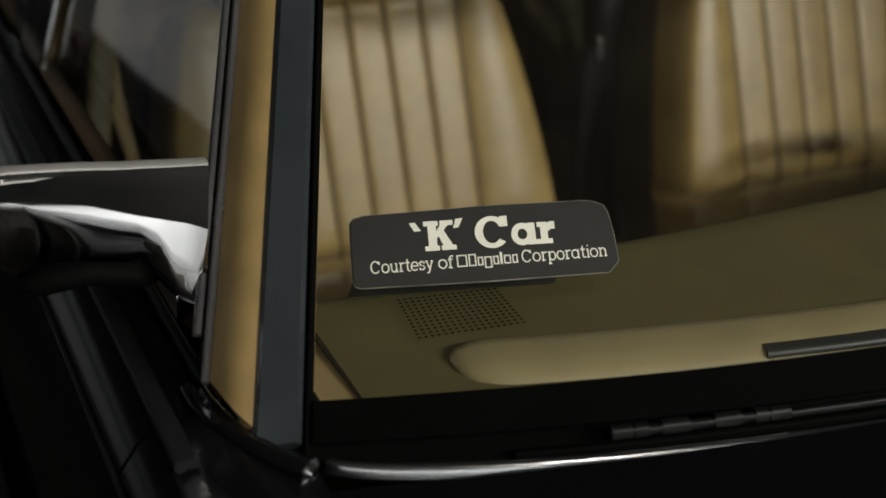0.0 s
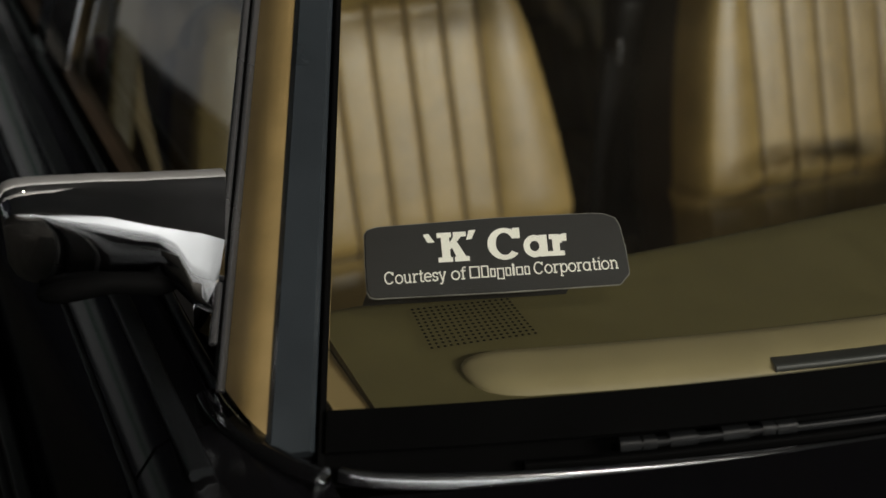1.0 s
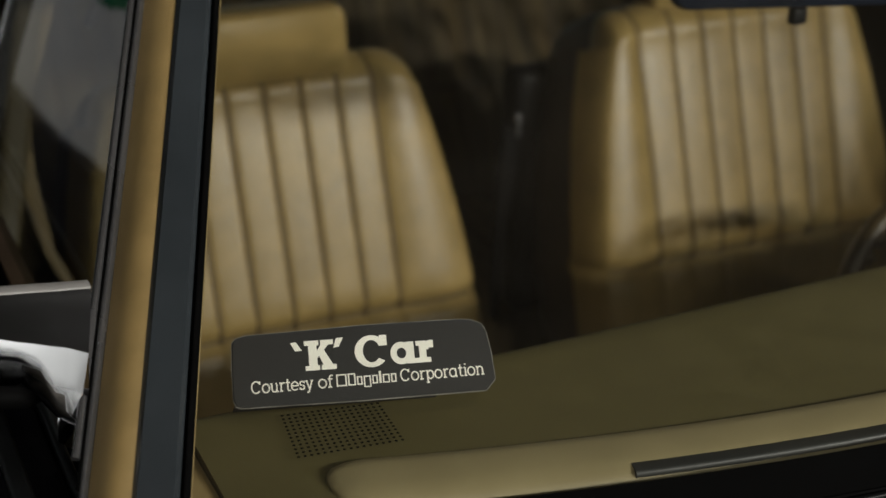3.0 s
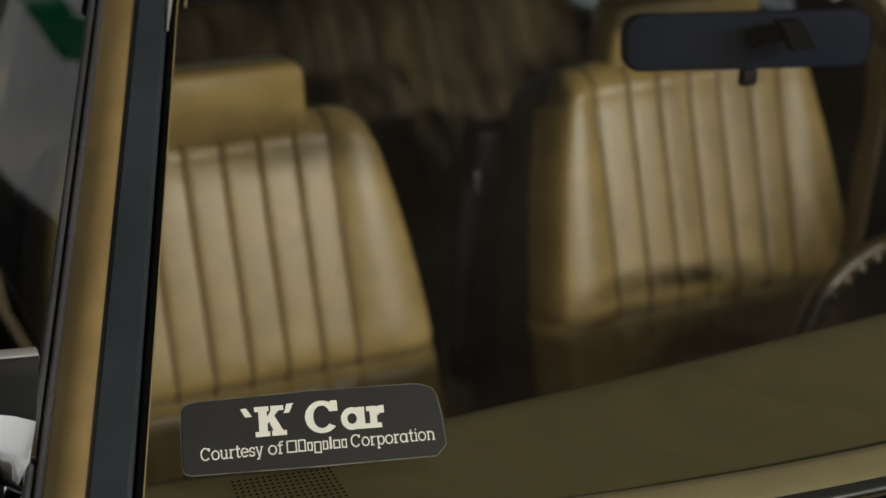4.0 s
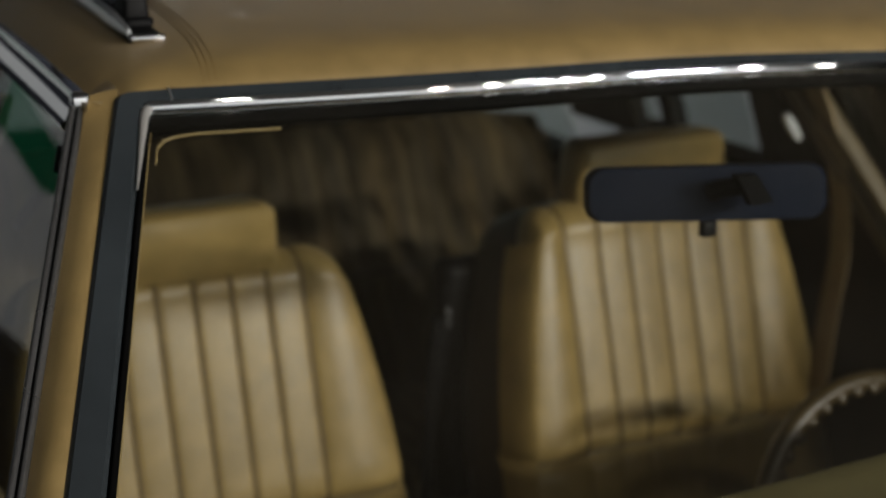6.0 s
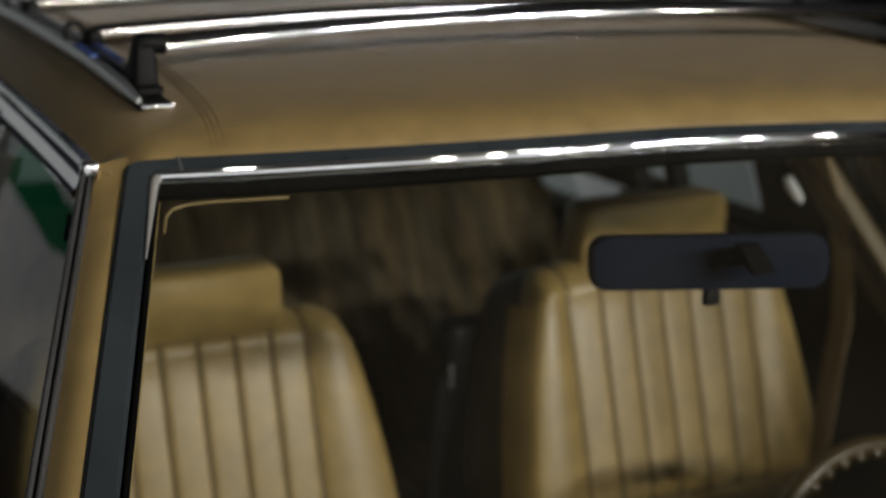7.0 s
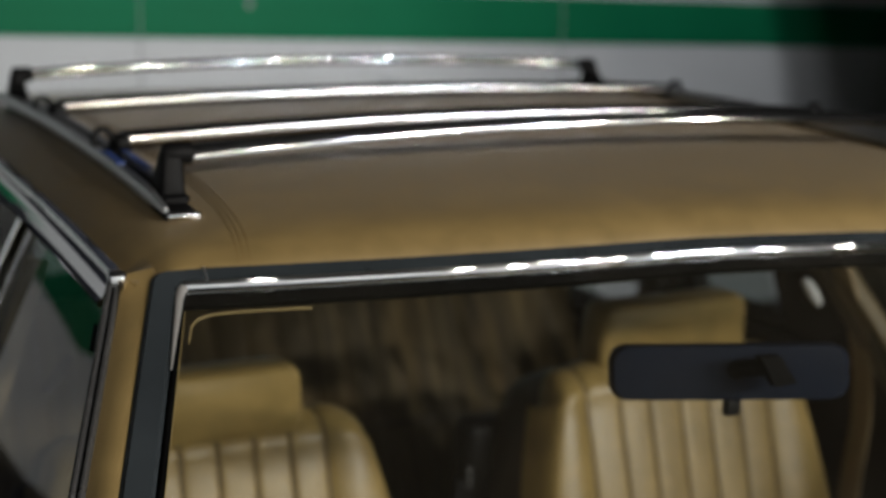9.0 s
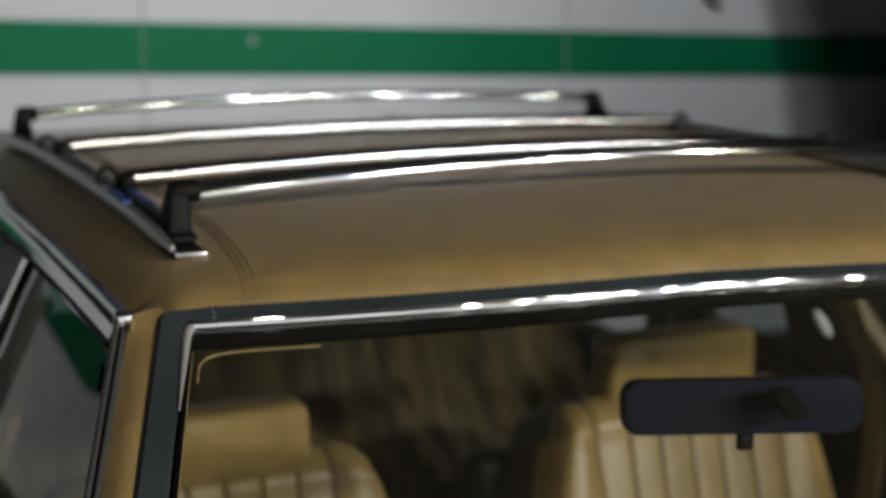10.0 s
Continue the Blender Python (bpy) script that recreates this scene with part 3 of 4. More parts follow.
hood = part("hood", mesh_from("hood", *sheet(lambda x, d: (x, hood_edge(x) - 0.006 - d, 0.978 + 0.0022 * (abs(x) / 0.7) ** 4 + 0.010 * (1 - (x / 0.7) ** 2) - 0.045 * d - 0.02 * (abs(x) / 0.7) ** 6), span(-0.700, 0.700, 41), [0, 0.01, 0.03, 0.08, 0.2, 0.5, 0.9, 1.2, 1.34], 0.012), PAINT), car, "glossy black hood")
part("hood_strip", mesh_from("hood_strip", *sweep([(x, hood_edge(x), 0.984 + 0.008 * (1 - (x / 0.7) ** 2)) for x in [0.686 * math.sin(radians(a)) for a in span(-89, 89, 80)]], [(-0.0032, -0.004), (-0.0032, 0.0020), (-0.0020, 0.0034), (0.0006, 0.0034), (0.0018, 0.0026), (0.0028, 0.0002), (0.0038, -0.0040)]), STRIP), hood, "chrome strip along the rear edge of the hood")
part("cowl", mesh_from("cowl", *sheet(lambda x, k: Vector((x, hood_edge(x) + 0.004, 0.976)).lerp(screen(x / 0.692, -0.040, -0.008), k), span(-0.70, 0.70, 41), span(0, 1, 4), 0.006), SEAL), car, "black cowl under the wipers")
# black band along the bottom of the screen
part("screen_band", mesh_from("screen_band", *sheet(lambda s, v: screen(s, v, 0.0035), span(-1.0, 1.0, 41), span(-0.048, 0.002, 4), 0.003), SEAL), car)
# rounded shoulder of the fender at the foot of the pillar
foot = [(-0.7420, 0.056, 1.000), (-0.7415, 0.038, 1.000), (-0.7365, 0.013, 0.9985), (-0.7265, -0.015, 0.9965), (-0.7145, -0.037, 0.9955), (-0.7030, -0.051, 0.995)]
both_sides("fender_lip", sweep(foot, slab(0.017, 0.016, 0.006, 4)), GLOSS, car, "rounded black lip at the pillar foot")
vf = sweep([(-0.7065, -0.046, 0.9985), (-0.7010, -0.052, 0.9955)], circle(0.0045, 10))
both_sides("lip_end", vf, CHROME, car)
both_sides("fender_top", sheet(lambda k, y: (-0.700 - 0.060 * k, y, 0.978 + 0.006 * math.sin(math.pi * k) + 0.010 * k - 0.04 * max(0, -y)), span(0, 1, 6), [-1.5, -0.8, -0.4, -0.2, -0.1, -0.055, -0.03, 0.0, 0.026], 0.012), PAINT, car, "black fender top")


# wipers lying in the cowl
def wiper_line(x):
    return Vector((x, hood_edge(x) + 0.0135, 0.9945 + 0.03 * min(0.0, x + 0.45)))


def wiper(x0, x1, xa, xb):
    vf = sweep([wiper_line(x) + Vector((0, 0, -0.006)) for x in span(x0, x1, 12)], slab(0.006, 0.009, 0.002))
    blade = part("wiper", mesh_from("wiper", *vf, SEAL), car, "black windshield wiper")
    part("wiper_frame", mesh_from("wiper_frame", *sweep([wiper_line(x) + Vector((0, 0.001, 0.003)) for x in span(x0 + 0.06, x1 - 0.05, 10)], slab(0.004, 0.004, 0.001)), WIPER), blade)
    for xc, w in ((xa, 0.006), (xa + 0.011, 0.004), (xb, 0.006), (xb - 0.011, 0.004), ((xa * 2 + xb) / 3, 0.008), ((xa + xb * 2) / 3, 0.008)):
        part("wiper_claw", mesh_from("wiper_claw", *sweep([wiper_line(xc - w) + Vector((0, 0, 0.005)), wiper_line(xc + w) + Vector((0, 0, 0.005))], slab(0.0075, 0.0075, 0.002)), WIPER), blade)
    part("wiper_bridge", mesh_from("wiper_bridge", *sweep([wiper_line(x) + Vector((0, -0.001, 0.0055)) for x in span(xa, xb, 8)], slab(0.005, 0.004, 0.0012)), WIPER), blade)
    return blade


wiper(-0.585, -0.16, -0.526, -0.434)
wiper(-0.02, 0.46, 0.10, 0.20)

# nose: panel, grille, lamps and bumper close the car in front
part("nose_panel", mesh_from("nose_panel", *box(0, -1.515, 0.66, 1.66, 0.06, 0.52, 0.02), PAINT), car, "black front panel")
part("grille", mesh_from("grille", *box(0, -1.548, 0.74, 0.80, 0.02, 0.17, 0.008), DULL), car, "bright front grille")
for sx in (-1, 1):
    part("headlight", mesh_from("headlight", *box(sx * 0.60, -1.552, 0.74, 0.26, 0.024, 0.17, 0.01), CHROME), car, "rectangular headlight")
for y, nm in ((-1.62, "front_bumper"), (2.66, "rear_bumper")):
    part(nm, mesh_from(nm, *box(0, y, 0.47, 1.70, 0.12, 0.13, 0.03), CHROME), car, "chrome bumper")

# ---- door mirror ----
MIRROR_X = [  # x, bottom, rim, crease, top of the shell
    (-0.703, 1.025, 1.118, 1.088, 1.035), (-0.7265, 1.032, 1.1205, 1.0945, 1.048), (-0.738, 1.042, 1.122, 1.0985, 1.060), (-0.7445, 1.050, 1.1228, 1.101, 1.084), (-0.756, 1.057, 1.124, 1.105, 1.096),
    (-0.783, 1.060, 1.128, 1.116, 1.106), (-0.810, 1.063, 1.131, 1.123, 1.117), (-0.824, 1.065, 1.1325, 1.126, 1.1230), (-0.833, 1.069, 1.1325, 1.1265, 1.1252), (-0.8385, 1.072, 1.1310, 1.1250, 1.1238), (-0.842, 1.080, 1.127, 1.121, 1.120)]


def mirror_ring(x, z0, z1, zc, zs):
    """A section: bright rim, panel sloping forward, flat band under its crease, bulging shell."""
    inset = 0.010 * max(0.0, (-0.832 - x) / 0.010)
    pts = [(0.138, z1 - 0.006), (0.1375, z1 - 0.0012), (0.1365, z1 - 0.0008), (0.1285, z1 + 0.0002), (0.1274, z1 - 0.0003), (0.1255, z1 - 0.0035)]
    ye = 0.098 + inset
    pts += [(0.1250 + (ye - 0.1250) * k, z1 - 0.0035 + (zc - z1 + 0.0035) * k) for k in (0.35, 0.7, 0.96)]
    ys = ye - 0.001 - (zc - zs) * 0.24
    pts += [(ye - 0.001, zc - 0.0006), ((ye + ys) / 2 - 0.0006, (zc + zs) / 2), (ys, zs + 0.0005)]
    for k in range(1, 13):
        a = radians(90 * k / 12)
        pts.append((ys + 0.034 * (1 - math.cos(a)), zs - (zs - z0) * math.sin(a)))
    pts += [(0.138, z0 + 0.006)]
    cut = 0.019 if x > -0.71 else 0.0   # the inner end slants away from the pillar
    return [Vector((x - cut * min(1.0, max(0.0, (1.116 - z) / 0.05)), y, z)) for y, z in pts]


vf = loft([mirror_ring(*r) for r in MIRROR_X])
door_mirror = part("door_mirror", mesh_from("door_mirror", *vf, MIRRORCHROME), car, "chrome door mirror housing")
rim = [[Vector((x, y, z)) for y, z in ((0.1272, z1 + 0.0006), (0.1300, z1 + 0.0022), (0.1368, z1 + 0.0016), (0.1385, z1 - 0.0012), (0.1385, z1 - 0.004), (0.1272, z1 - 0.003))] for x, z0, z1, zc, zs in MIRROR_X]
part("mirror_rim", mesh_from("mirror_rim", *loft(rim), SATIN), door_mirror, "satin grey rim of the housing")
part("mirror_glass", mesh_from("mirror_glass", *box(-0.775, 0.132, 1.100, 0.105, 0.004, 0.034, 0.001), SILVER), door_mirror)
part("mirror_foot", mesh_from("mirror_foot", *loft([[Vector(p) for p in ((-0.740, 0.090, 1.034), (-0.700, 0.086, 0.998), (-0.700, 0.165, 0.998), (-0.740, 0.165, 1.034))], [Vector((x, y, 1.046)) for x, y in ((-0.738, 0.096), (-0.702, 0.094), (-0.702, 0.130), (-0.735, 0.130))], [Vector((x, y, 1.060)) for x, y in ((-0.732, 0.098), (-0.702, 0.098), (-0.702, 0.128), (-0.732, 0.128))]]), MIRRORCHROME), door_mirror)

lip = [(x, 0.112 + 0.010 * abs(k) ** 3, 1.0620 + 0.005 * (1 - k * k) - 0.009 * max(0.0, k)) for k, x in zip(span(-1, 1, 15), span(-0.826, -0.745, 15))]
part("mirror_lip", mesh_from("mirror_lip", *sweep(lip, circle(0.0105, 14, 0.8), scales=[0.6, 0.85] + [1.0] * 11 + [0.85, 0.6]), SEAL), door_mirror, "black rounded underside of the housing")

# ---- dashboard ----
def dash_front(x):
    return -0.002 - 0.125 * (1 - min(1, (x / 0.68) ** 2))


def dash_top(x, k):
    """k from 0 at the screen to 1 at the rolled rear edge."""
    y0, y1 = dash_front(x) - 0.005, 0.118 - 0.03 * (1 - min(1, ((x + 0.34) / 0.6) ** 2)) * 0.4
    return Vector((x, y0 + (y1 - y0) * min(k, 1), 1.008 + 0.006 * min(k, 1)))


def dash_sheet(x, k):
    if k <= 1:
        return dash_top(x, k)
    a = (k - 1) * math.pi / 2
    p = dash_top(x, 1)
    if k <= 2:
        return p + Vector((0, 0.022 * math.sin(a), -0.022 * (1 - math.cos(a))))
    return p + Vector((0, 0.022 - 0.02 * (k - 2), -0.022 - 0.20 * (k - 2)))


dash = part("dashboard", mesh_from("dashboard", *sheet(dash_sheet, span(-0.655, 0.655, 41), [0, 0.2, 0.4, 0.6, 0.8, 0.92, 1, 1.25, 1.5, 1.75, 2, 2.5, 3], 0.006), DASH), car, "olive tan padded dashboard top")
# perforated grille near the passenger's corner
holes = []
for i in range(17):
    for j in range(12):
        u, w = i / 16, j / 11
        a = Vector((-0.600, 0.037)).lerp(Vector((-0.531, 0.028)), u)
        b = Vector((-0.592, 0.092)).lerp(Vector((-0.527, 0.080)), u)
        q = a.lerp(b, w)
        z = 1.0150
        holes.append(([Vector((q.x + 0.0012 * math.cos(t), q.y + 0.0014 * math.sin(t), z)) for t in [radians(60 * n) for n in range(6)]], [(0, 1, 2, 3, 4, 5)]))
tagged(part("speaker_holes", mesh_from("speaker_holes", *join(*holes), SEAL, smooth=False), dash, "punched speaker holes"), kind="stuff")
# light pad along the screen with the demister slot


def pad_mid(x):
    return dash_front(x) + 0.034


def pad_ring(x, k):
    w = 0.022 * k
    return [Vector((x, pad_mid(x) + a * w, 1.010 + b * k)) for a, b in ((1.20, 0.0), (1.15, 0.004), (1.0, 0.0062), (0.6, 0.007), (-0.3, 0.006), (-0.9, 0.003), (-1.2, -0.002), (-1.25, -0.006))]


ks = [(-0.592, 0.25), (-0.590, 0.5), (-0.585, 0.75), (-0.576, 0.92), (-0.565, 1.0)]
vf = loft([pad_ring(x, k) for x, k in ks] + [pad_ring(x, 1.0) for x in span(-0.54, 0.54, 30)] + [pad_ring(-x, k) for x, k in reversed(ks)])
pad = part("demister_pad", mesh_from("demister_pad", *vf, TRAY), dash, "light tan pad along the windshield")
vf = sweep([(x, pad_mid(x) - 0.0175, 1.0115) for x in span(-0.412, 0.412, 24)], slab(0.0145, 0.006, 0.0028))
part("demister_slot", mesh_from("demister_slot", *vf, SLOT), dash, "black demister slot")
both_sides("corner_trim", sheet(lambda k, y: (-0.656 - 0.024 * k, y, 1.004 + 0.006 * k), span(0, 1, 5), span(-0.003, 0.13, 8), 0.001), TRIM, car, "tan trim beside the dashboard")
vf = loft([[screen(-1.0, v, -0.012) + Vector((a, 0.006 + b, 0)) for a, b in ((0.004, 0), (-0.03, 0.0), (-0.03, 0.04), (-0.004, 0.04))] for v in span(0.0, 0.985, 18)])
both_sides("inner_pillar_trim", vf, TRIM, car, "tan inner pillar trim")
vf = sweep([screen(-0.985, v, -0.016) for v in span(0.925, 0.958, 4)] + [screen(s, v, -0.016) for s, v in ((-0.975, 0.974), (-0.955, 0.981), (-0.93, 0.984))] + [screen(s, 0.985, -0.016) for s in span(-0.90, -0.79, 4)], slab(0.0018, 0.0030, 0.0008), (0, -0.59, 0.81))
both_sides("header_trim_lip", vf, TRIM, car, "thin tan lip of the inner screen trim")

# ---- rear-view mirror ----
rvm = Matrix.Translation((-0.008, 0.320, 1.212)) @ Euler((radians(-10), radians(-2.5), radians(-30))).to_matrix().to_4x4()
prof = slab(0.228, 0.053, 0.017, 5)
rings = [[rvm @ Vector((a * k, y, b * k + 0.0)) for a, b in prof] for y, k in ((-0.016, 0.90), (-0.0155, 0.955), (-0.011, 0.985), (-0.004, 1.0), (0.010, 1.0), (0.012, 0.985))]
mirror_in = part("rear_view_mirror", mesh_from("rear_view_mirror", *loft(rings), MIRRORBACK), car, "dark blue-grey rear-view mirror back")
part("mirror_face", mesh_from("mirror_face", *loft([[rvm @ Vector((a * 0.95, y, b * 0.9)) for a, b in prof] for y in (0.012, 0.0135)]), SILVER), mirror_in)
part("dip_tab", mesh_from("dip_tab", *box(*(rvm @ Vector((0.003, -0.002, -0.034))), 0.017, 0.010, 0.016, 0.003), BLACK), mirror_in)
arm = [rvm @ Vector(p) for p in ((0.006, -0.014, 0.002), (0.012, -0.026, 0.006), (0.030, -0.040, 0.008))]
part("mirror_arm", mesh_from("mirror_arm", *sweep(arm, circle(0.009, 12)), BLACK), mirror_in)
end = rvm @ Vector((0.036, -0.046, 0.008))
bracket = [Vector((end.x + a, end.y + b * 0.5, end.z + b)) for a, b in ((-0.014, 0.011), (0.009, 0.010), (0.020, -0.014), (-0.005, -0.015))]
part("mirror_bracket", mesh_from("mirror_bracket", *loft([[p + Vector((0, -0.004, 0)) for p in bracket], [p + Vector((0, 0.006, 0)) for p in bracket]]), SEAL, smooth=False), mirror_in, "black bonded mirror bracket")


# ---- front seats ----
def seat_edge(h):
    """Half width of the backrest; h is 0 at the cushion and about 1 at the top."""
    return 0.278 - 0.060 * min(h, 1.0) ** 2.2


def seat_front(q, h, seams):
    """q: -1..1 across the backrest face; gives the local (x, depth)."""
    e = seat_edge(h)
    x = q * e
    depth = 0.012 * (1 - abs(q) ** 4)
    near = min(abs(x - c) for c in seams)
    depth += 0.0026 * (1 - math.exp(-((near / 0.0028) ** 2))) + 0.0011 * (1 - (1 - min(1, near / 0.024)) ** 2)
    out = seams[-1] if x > 0 else -seams[0]
    if abs(x) > out:
        depth += 0.010 * math.sin(min(1, (abs(x) - out) / max(0.01, e - out)) * math.pi)
    depth -= 0.05 * max(0.0, abs(q) - 0.90) ** 2 / 0.01
    # gathered where the backrest meets its lower roll
    depth -= 0.012 * math.exp(-((h - 0.31) / 0.022) ** 2)
    return x, depth


def seat_back(cx, cy, top_z, seams, rest_at):
    qs = span(-1, 1, 181)
    hs = span(0, 0.27, 5) + span(0.28, 0.34, 7) + span(0.36, 0.94, 13) + span(0.95, 1.14, 12)
    low_z, rec = 0.56, 0.30

    def place(q, h, deep=0.0):
        x, d = seat_front(q, h, seams)
        z = low_z + (top_z - low_z) * min(h, 0.94)
        z -= 0.016 * abs(q) ** 6 * h ** 4
        y = cy - rec * (1.0 - z)
        turn = max(0.0, h - 0.94) / 0.20 * radians(110)   # the pleats roll back over the top
        d2 = d * math.cos(turn)
        return Vector((cx + x, y - d2 + deep + 0.036 * (1 - math.cos(turn)), z + 0.030 * math.sin(turn) * (1 - 0.2 * abs(q) ** 5) + 0.09 * (d - deep) + d * math.sin(turn) * 0.6))
    vs, fs = sheet(place, qs, hs)
    seat = part("front_seat", mesh_from("front_seat", vs, fs, SEATV), car, "tan vinyl seat with vertical pleats")
    rim = [place(-1, h) for h in hs] + [place(q, 1.14) for q in qs[1:-1]] + [place(1, h) for h in reversed(hs)]
    rings = []
    for k, (dy, sc) in enumerate(((0.0, 1.0), (0.03, 1.015), (0.08, 1.01), (0.12, 0.97), (0.135, 0.90))):
        rings.append([Vector((cx + (p.x - cx) * sc, p.y + dy, p.z + ((sc - 1.0) * 0.22 - 0.42 * dy if p.z > 0.7 else -0.42 * dy * max(0.0, (p.z - 0.56) / 0.14)))) for p in rim])
    part("seat_shell", mesh_from("seat_shell", *loft(rings, closed=False), SHELL), seat, "brown seat back shell")
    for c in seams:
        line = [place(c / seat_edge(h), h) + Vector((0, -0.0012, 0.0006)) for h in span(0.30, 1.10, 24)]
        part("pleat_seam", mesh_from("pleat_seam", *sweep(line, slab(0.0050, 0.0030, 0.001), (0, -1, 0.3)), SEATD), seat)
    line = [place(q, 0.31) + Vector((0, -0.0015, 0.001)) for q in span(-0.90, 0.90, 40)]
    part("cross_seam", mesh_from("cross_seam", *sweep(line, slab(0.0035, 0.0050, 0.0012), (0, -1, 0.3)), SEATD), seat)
    # head restraint
    hx, hw, z0, z1 = rest_at
    prof = []
    for a, b in slab(2 * hw, z1 - z0, 0.018, 5):
        prof.append((a, b))
    rings = []
    for y, k in ((-0.066, 0.92), (-0.063, 0.96), (-0.055, 0.99), (-0.040, 1.0), (-0.015, 0.99), (0.0, 0.95), (0.006, 0.88)):
        rings.append([Vector((hx + a * k * (1 - 0.04 * (b / (z1 - z0) + 0.5)), 0.961 + y - 0.06 * b, (z0 + z1) / 2 + b * k)) for a, b in prof])
    rest = part("headrest", mesh_from("headrest", *loft(rings), SEATV), seat, "plain tan vinyl headrest")
    for dx in (-0.06, 0.06):
        part("headrest_post", mesh_from("headrest_post", *sweep([(hx + dx, 0.955, 0.96), (hx + dx, 0.955, 1.03)], circle(0.006), (0, 1, 0)), CHROME), rest)
    # cushion
    def cushion(q, k):
        x = q * 0.275
        near = min(abs(x - c * 1.25) for c in seams)
        puff = 0.012 * (1 - math.exp(-((near / 0.010) ** 1.3)))
        roll = max(0.0, 0.14 - k) / 0.14
        return Vector((cx + x, cy - 0.66 + 0.54 * k, 0.585 + puff - 0.035 * k - 0.10 * roll ** 2 - 0.03 * max(0, abs(q) - 0.85) ** 2 / 0.02))
    part("cushion", mesh_from("cushion", *sheet(cushion, span(-1, 1, 81), [0, 0.03, 0.06, 0.1, 0.14, 0.3, 0.5, 0.75, 1.0], 0.14), SEATV), seat, "tan vinyl seat cushion")
    return seat


seat_back(-0.3335, 0.930, 1.000, [0.0485 * k for k in range(-3, 4)], (-0.355, 0.136, 1.000, 1.089))
seat_back(0.350, 0.885, 1.026, [-0.163, -0.110, -0.061, -0.010, 0.040, 0.094, 0.145], (0.352, 0.130, 1.024, 1.120))

# ---- steering wheel ----
wc = Matrix.Translation((0.363, 0.40, 0.724)) @ Euler((radians(68), 0, 0)).to_matrix().to_4x4()
rim = [wc @ Vector((0.188 * math.cos(t), 0.188 * math.sin(t), 0)) for t in span(0, 2 * math.pi, 61)]
wheel = part("steering_wheel", mesh_from("steering_wheel", *sweep(rim, circle(0.0125, 10), wc.to_3x3() @ Vector((0, 0, 1)), caps=False), WHEELV), car, "tan steering wheel with a ribbed rim")
ribs = []
for i in range(42):
    t = 2 * math.pi * i / 42
    c = wc @ Vector((0.179 * math.cos(t), 0.179 * math.sin(t), 0.004))
    ribs.append(box(c.x, c.y, c.z, 0.016, 0.015, 0.019, 0.006, (wc.to_3x3() @ Euler((0, 0, t)).to_matrix()).to_4x4()))
tagged(part("rim_ribs", mesh_from("rim_ribs", *join(*ribs), WHEELV), wheel), kind="stuff")
for a in (-25, 205):
    e = Vector((0.188 * math.cos(radians(a)), 0.188 * math.sin(radians(a)), 0))
    part("wheel_spoke", mesh_from("wheel_spoke", *sweep([wc @ Vector((0, 0, -0.03)), wc @ (e * 0.5 + Vector((0, 0, -0.02))), wc @ e], slab(0.05, 0.012, 0.004), wc.to_3x3() @ Vector((0, 0, 1))), BLACK), wheel)
part("wheel_hub", mesh_from("wheel_hub", *loft([[wc @ Vector((a, b, z)) for a, b in slab(0.15 * k, 0.09 * k, 0.02 * k, 4)] for z, k in ((-0.05, 0.8), (-0.03, 1.0), (0.0, 1.0), (0.012, 0.85))]), WHEELV), wheel)
part("steering_column", mesh_from("steering_column", *sweep([(0.360, 0.385, 0.74), (0.360, 0.10, 0.64)], circle(0.04, 14)), BLACK), wheel)

# ---- cabin behind the seats ----
part("cabin_floor", mesh_from("cabin_floor", *box(0, 1.0, 0.27, 1.50, 3.0, 0.04), CARPET, smooth=False), car, "dark brown carpet")
both_sides("door_card", sheet(lambda y, z: (-0.705 - 0.02 * math.sin((z - 0.3) * 4), y, z), span(0.0, 1.5, 5), span(0.3, 0.985, 8), -0.02), SHELL, car, "brown door lining")
both_sides("quarter_lining", sheet(lambda y, z: (-0.705 - 0.02 * math.sin((z - 0.3) * 4), y, z), span(1.505, 2.4, 4), span(0.3, 0.865, 8), -0.02), SHELL, car, "brown load bay lining")


def rear_back(x, h):
    near = abs(((x + 0.03) / 0.062) % 1 - 0.5) * 0.062
    puff = 0.012 * (1 - math.exp(-((0.031 - near) / 0.008)))
    roll = max(0.0, h - 0.9) / 0.1
    return (x, 1.74 + 0.24 * (h - 1) * 0.9 - puff + 0.04 * roll ** 2, 0.50 + 0.49 * h - 0.02 * (abs(x) / 0.67) ** 8)


rear_seat = part("rear_seat", mesh_from("rear_seat", *sheet(rear_back, span(-0.67, 0.67, 131), span(0, 1, 14), 0.10), VELOUR), car, "brown pleated cloth rear bench")
line = [Vector(rear_back(x, 0.47)) + Vector((0, -0.004, 0)) for x in span(-0.60, 0.60, 60)]
part("bench_piping", mesh_from("bench_piping", *sweep(line, slab(0.010, 0.008, 0.003), (0, -1, 0.3)), DIMTRIM), rear_seat, "tan piping across the bench")
part("bench_cushion", mesh_from("bench_cushion", *box(0, 1.36, 0.46, 1.24, 0.50, 0.16, 0.04), VELOUR), rear_seat)
part("tail_panel", mesh_from("tail_panel", *box(0, 2.50, 0.575, 1.66, 0.08, 0.61, 0.02), PAINT), car, "black tailgate lower panel")
tail = sheet(lambda x, h: (x * (0.70 - 0.15 * h), 2.53 - 0.16 * h, 0.87 + 0.38 * h), span(1, -1, 8), span(0, 1, 6))
g = part("tailgate_glass", mesh_from("tailgate_glass", *tail, REARGLASS), car, "tailgate window glass")
g.visible_shadow = False
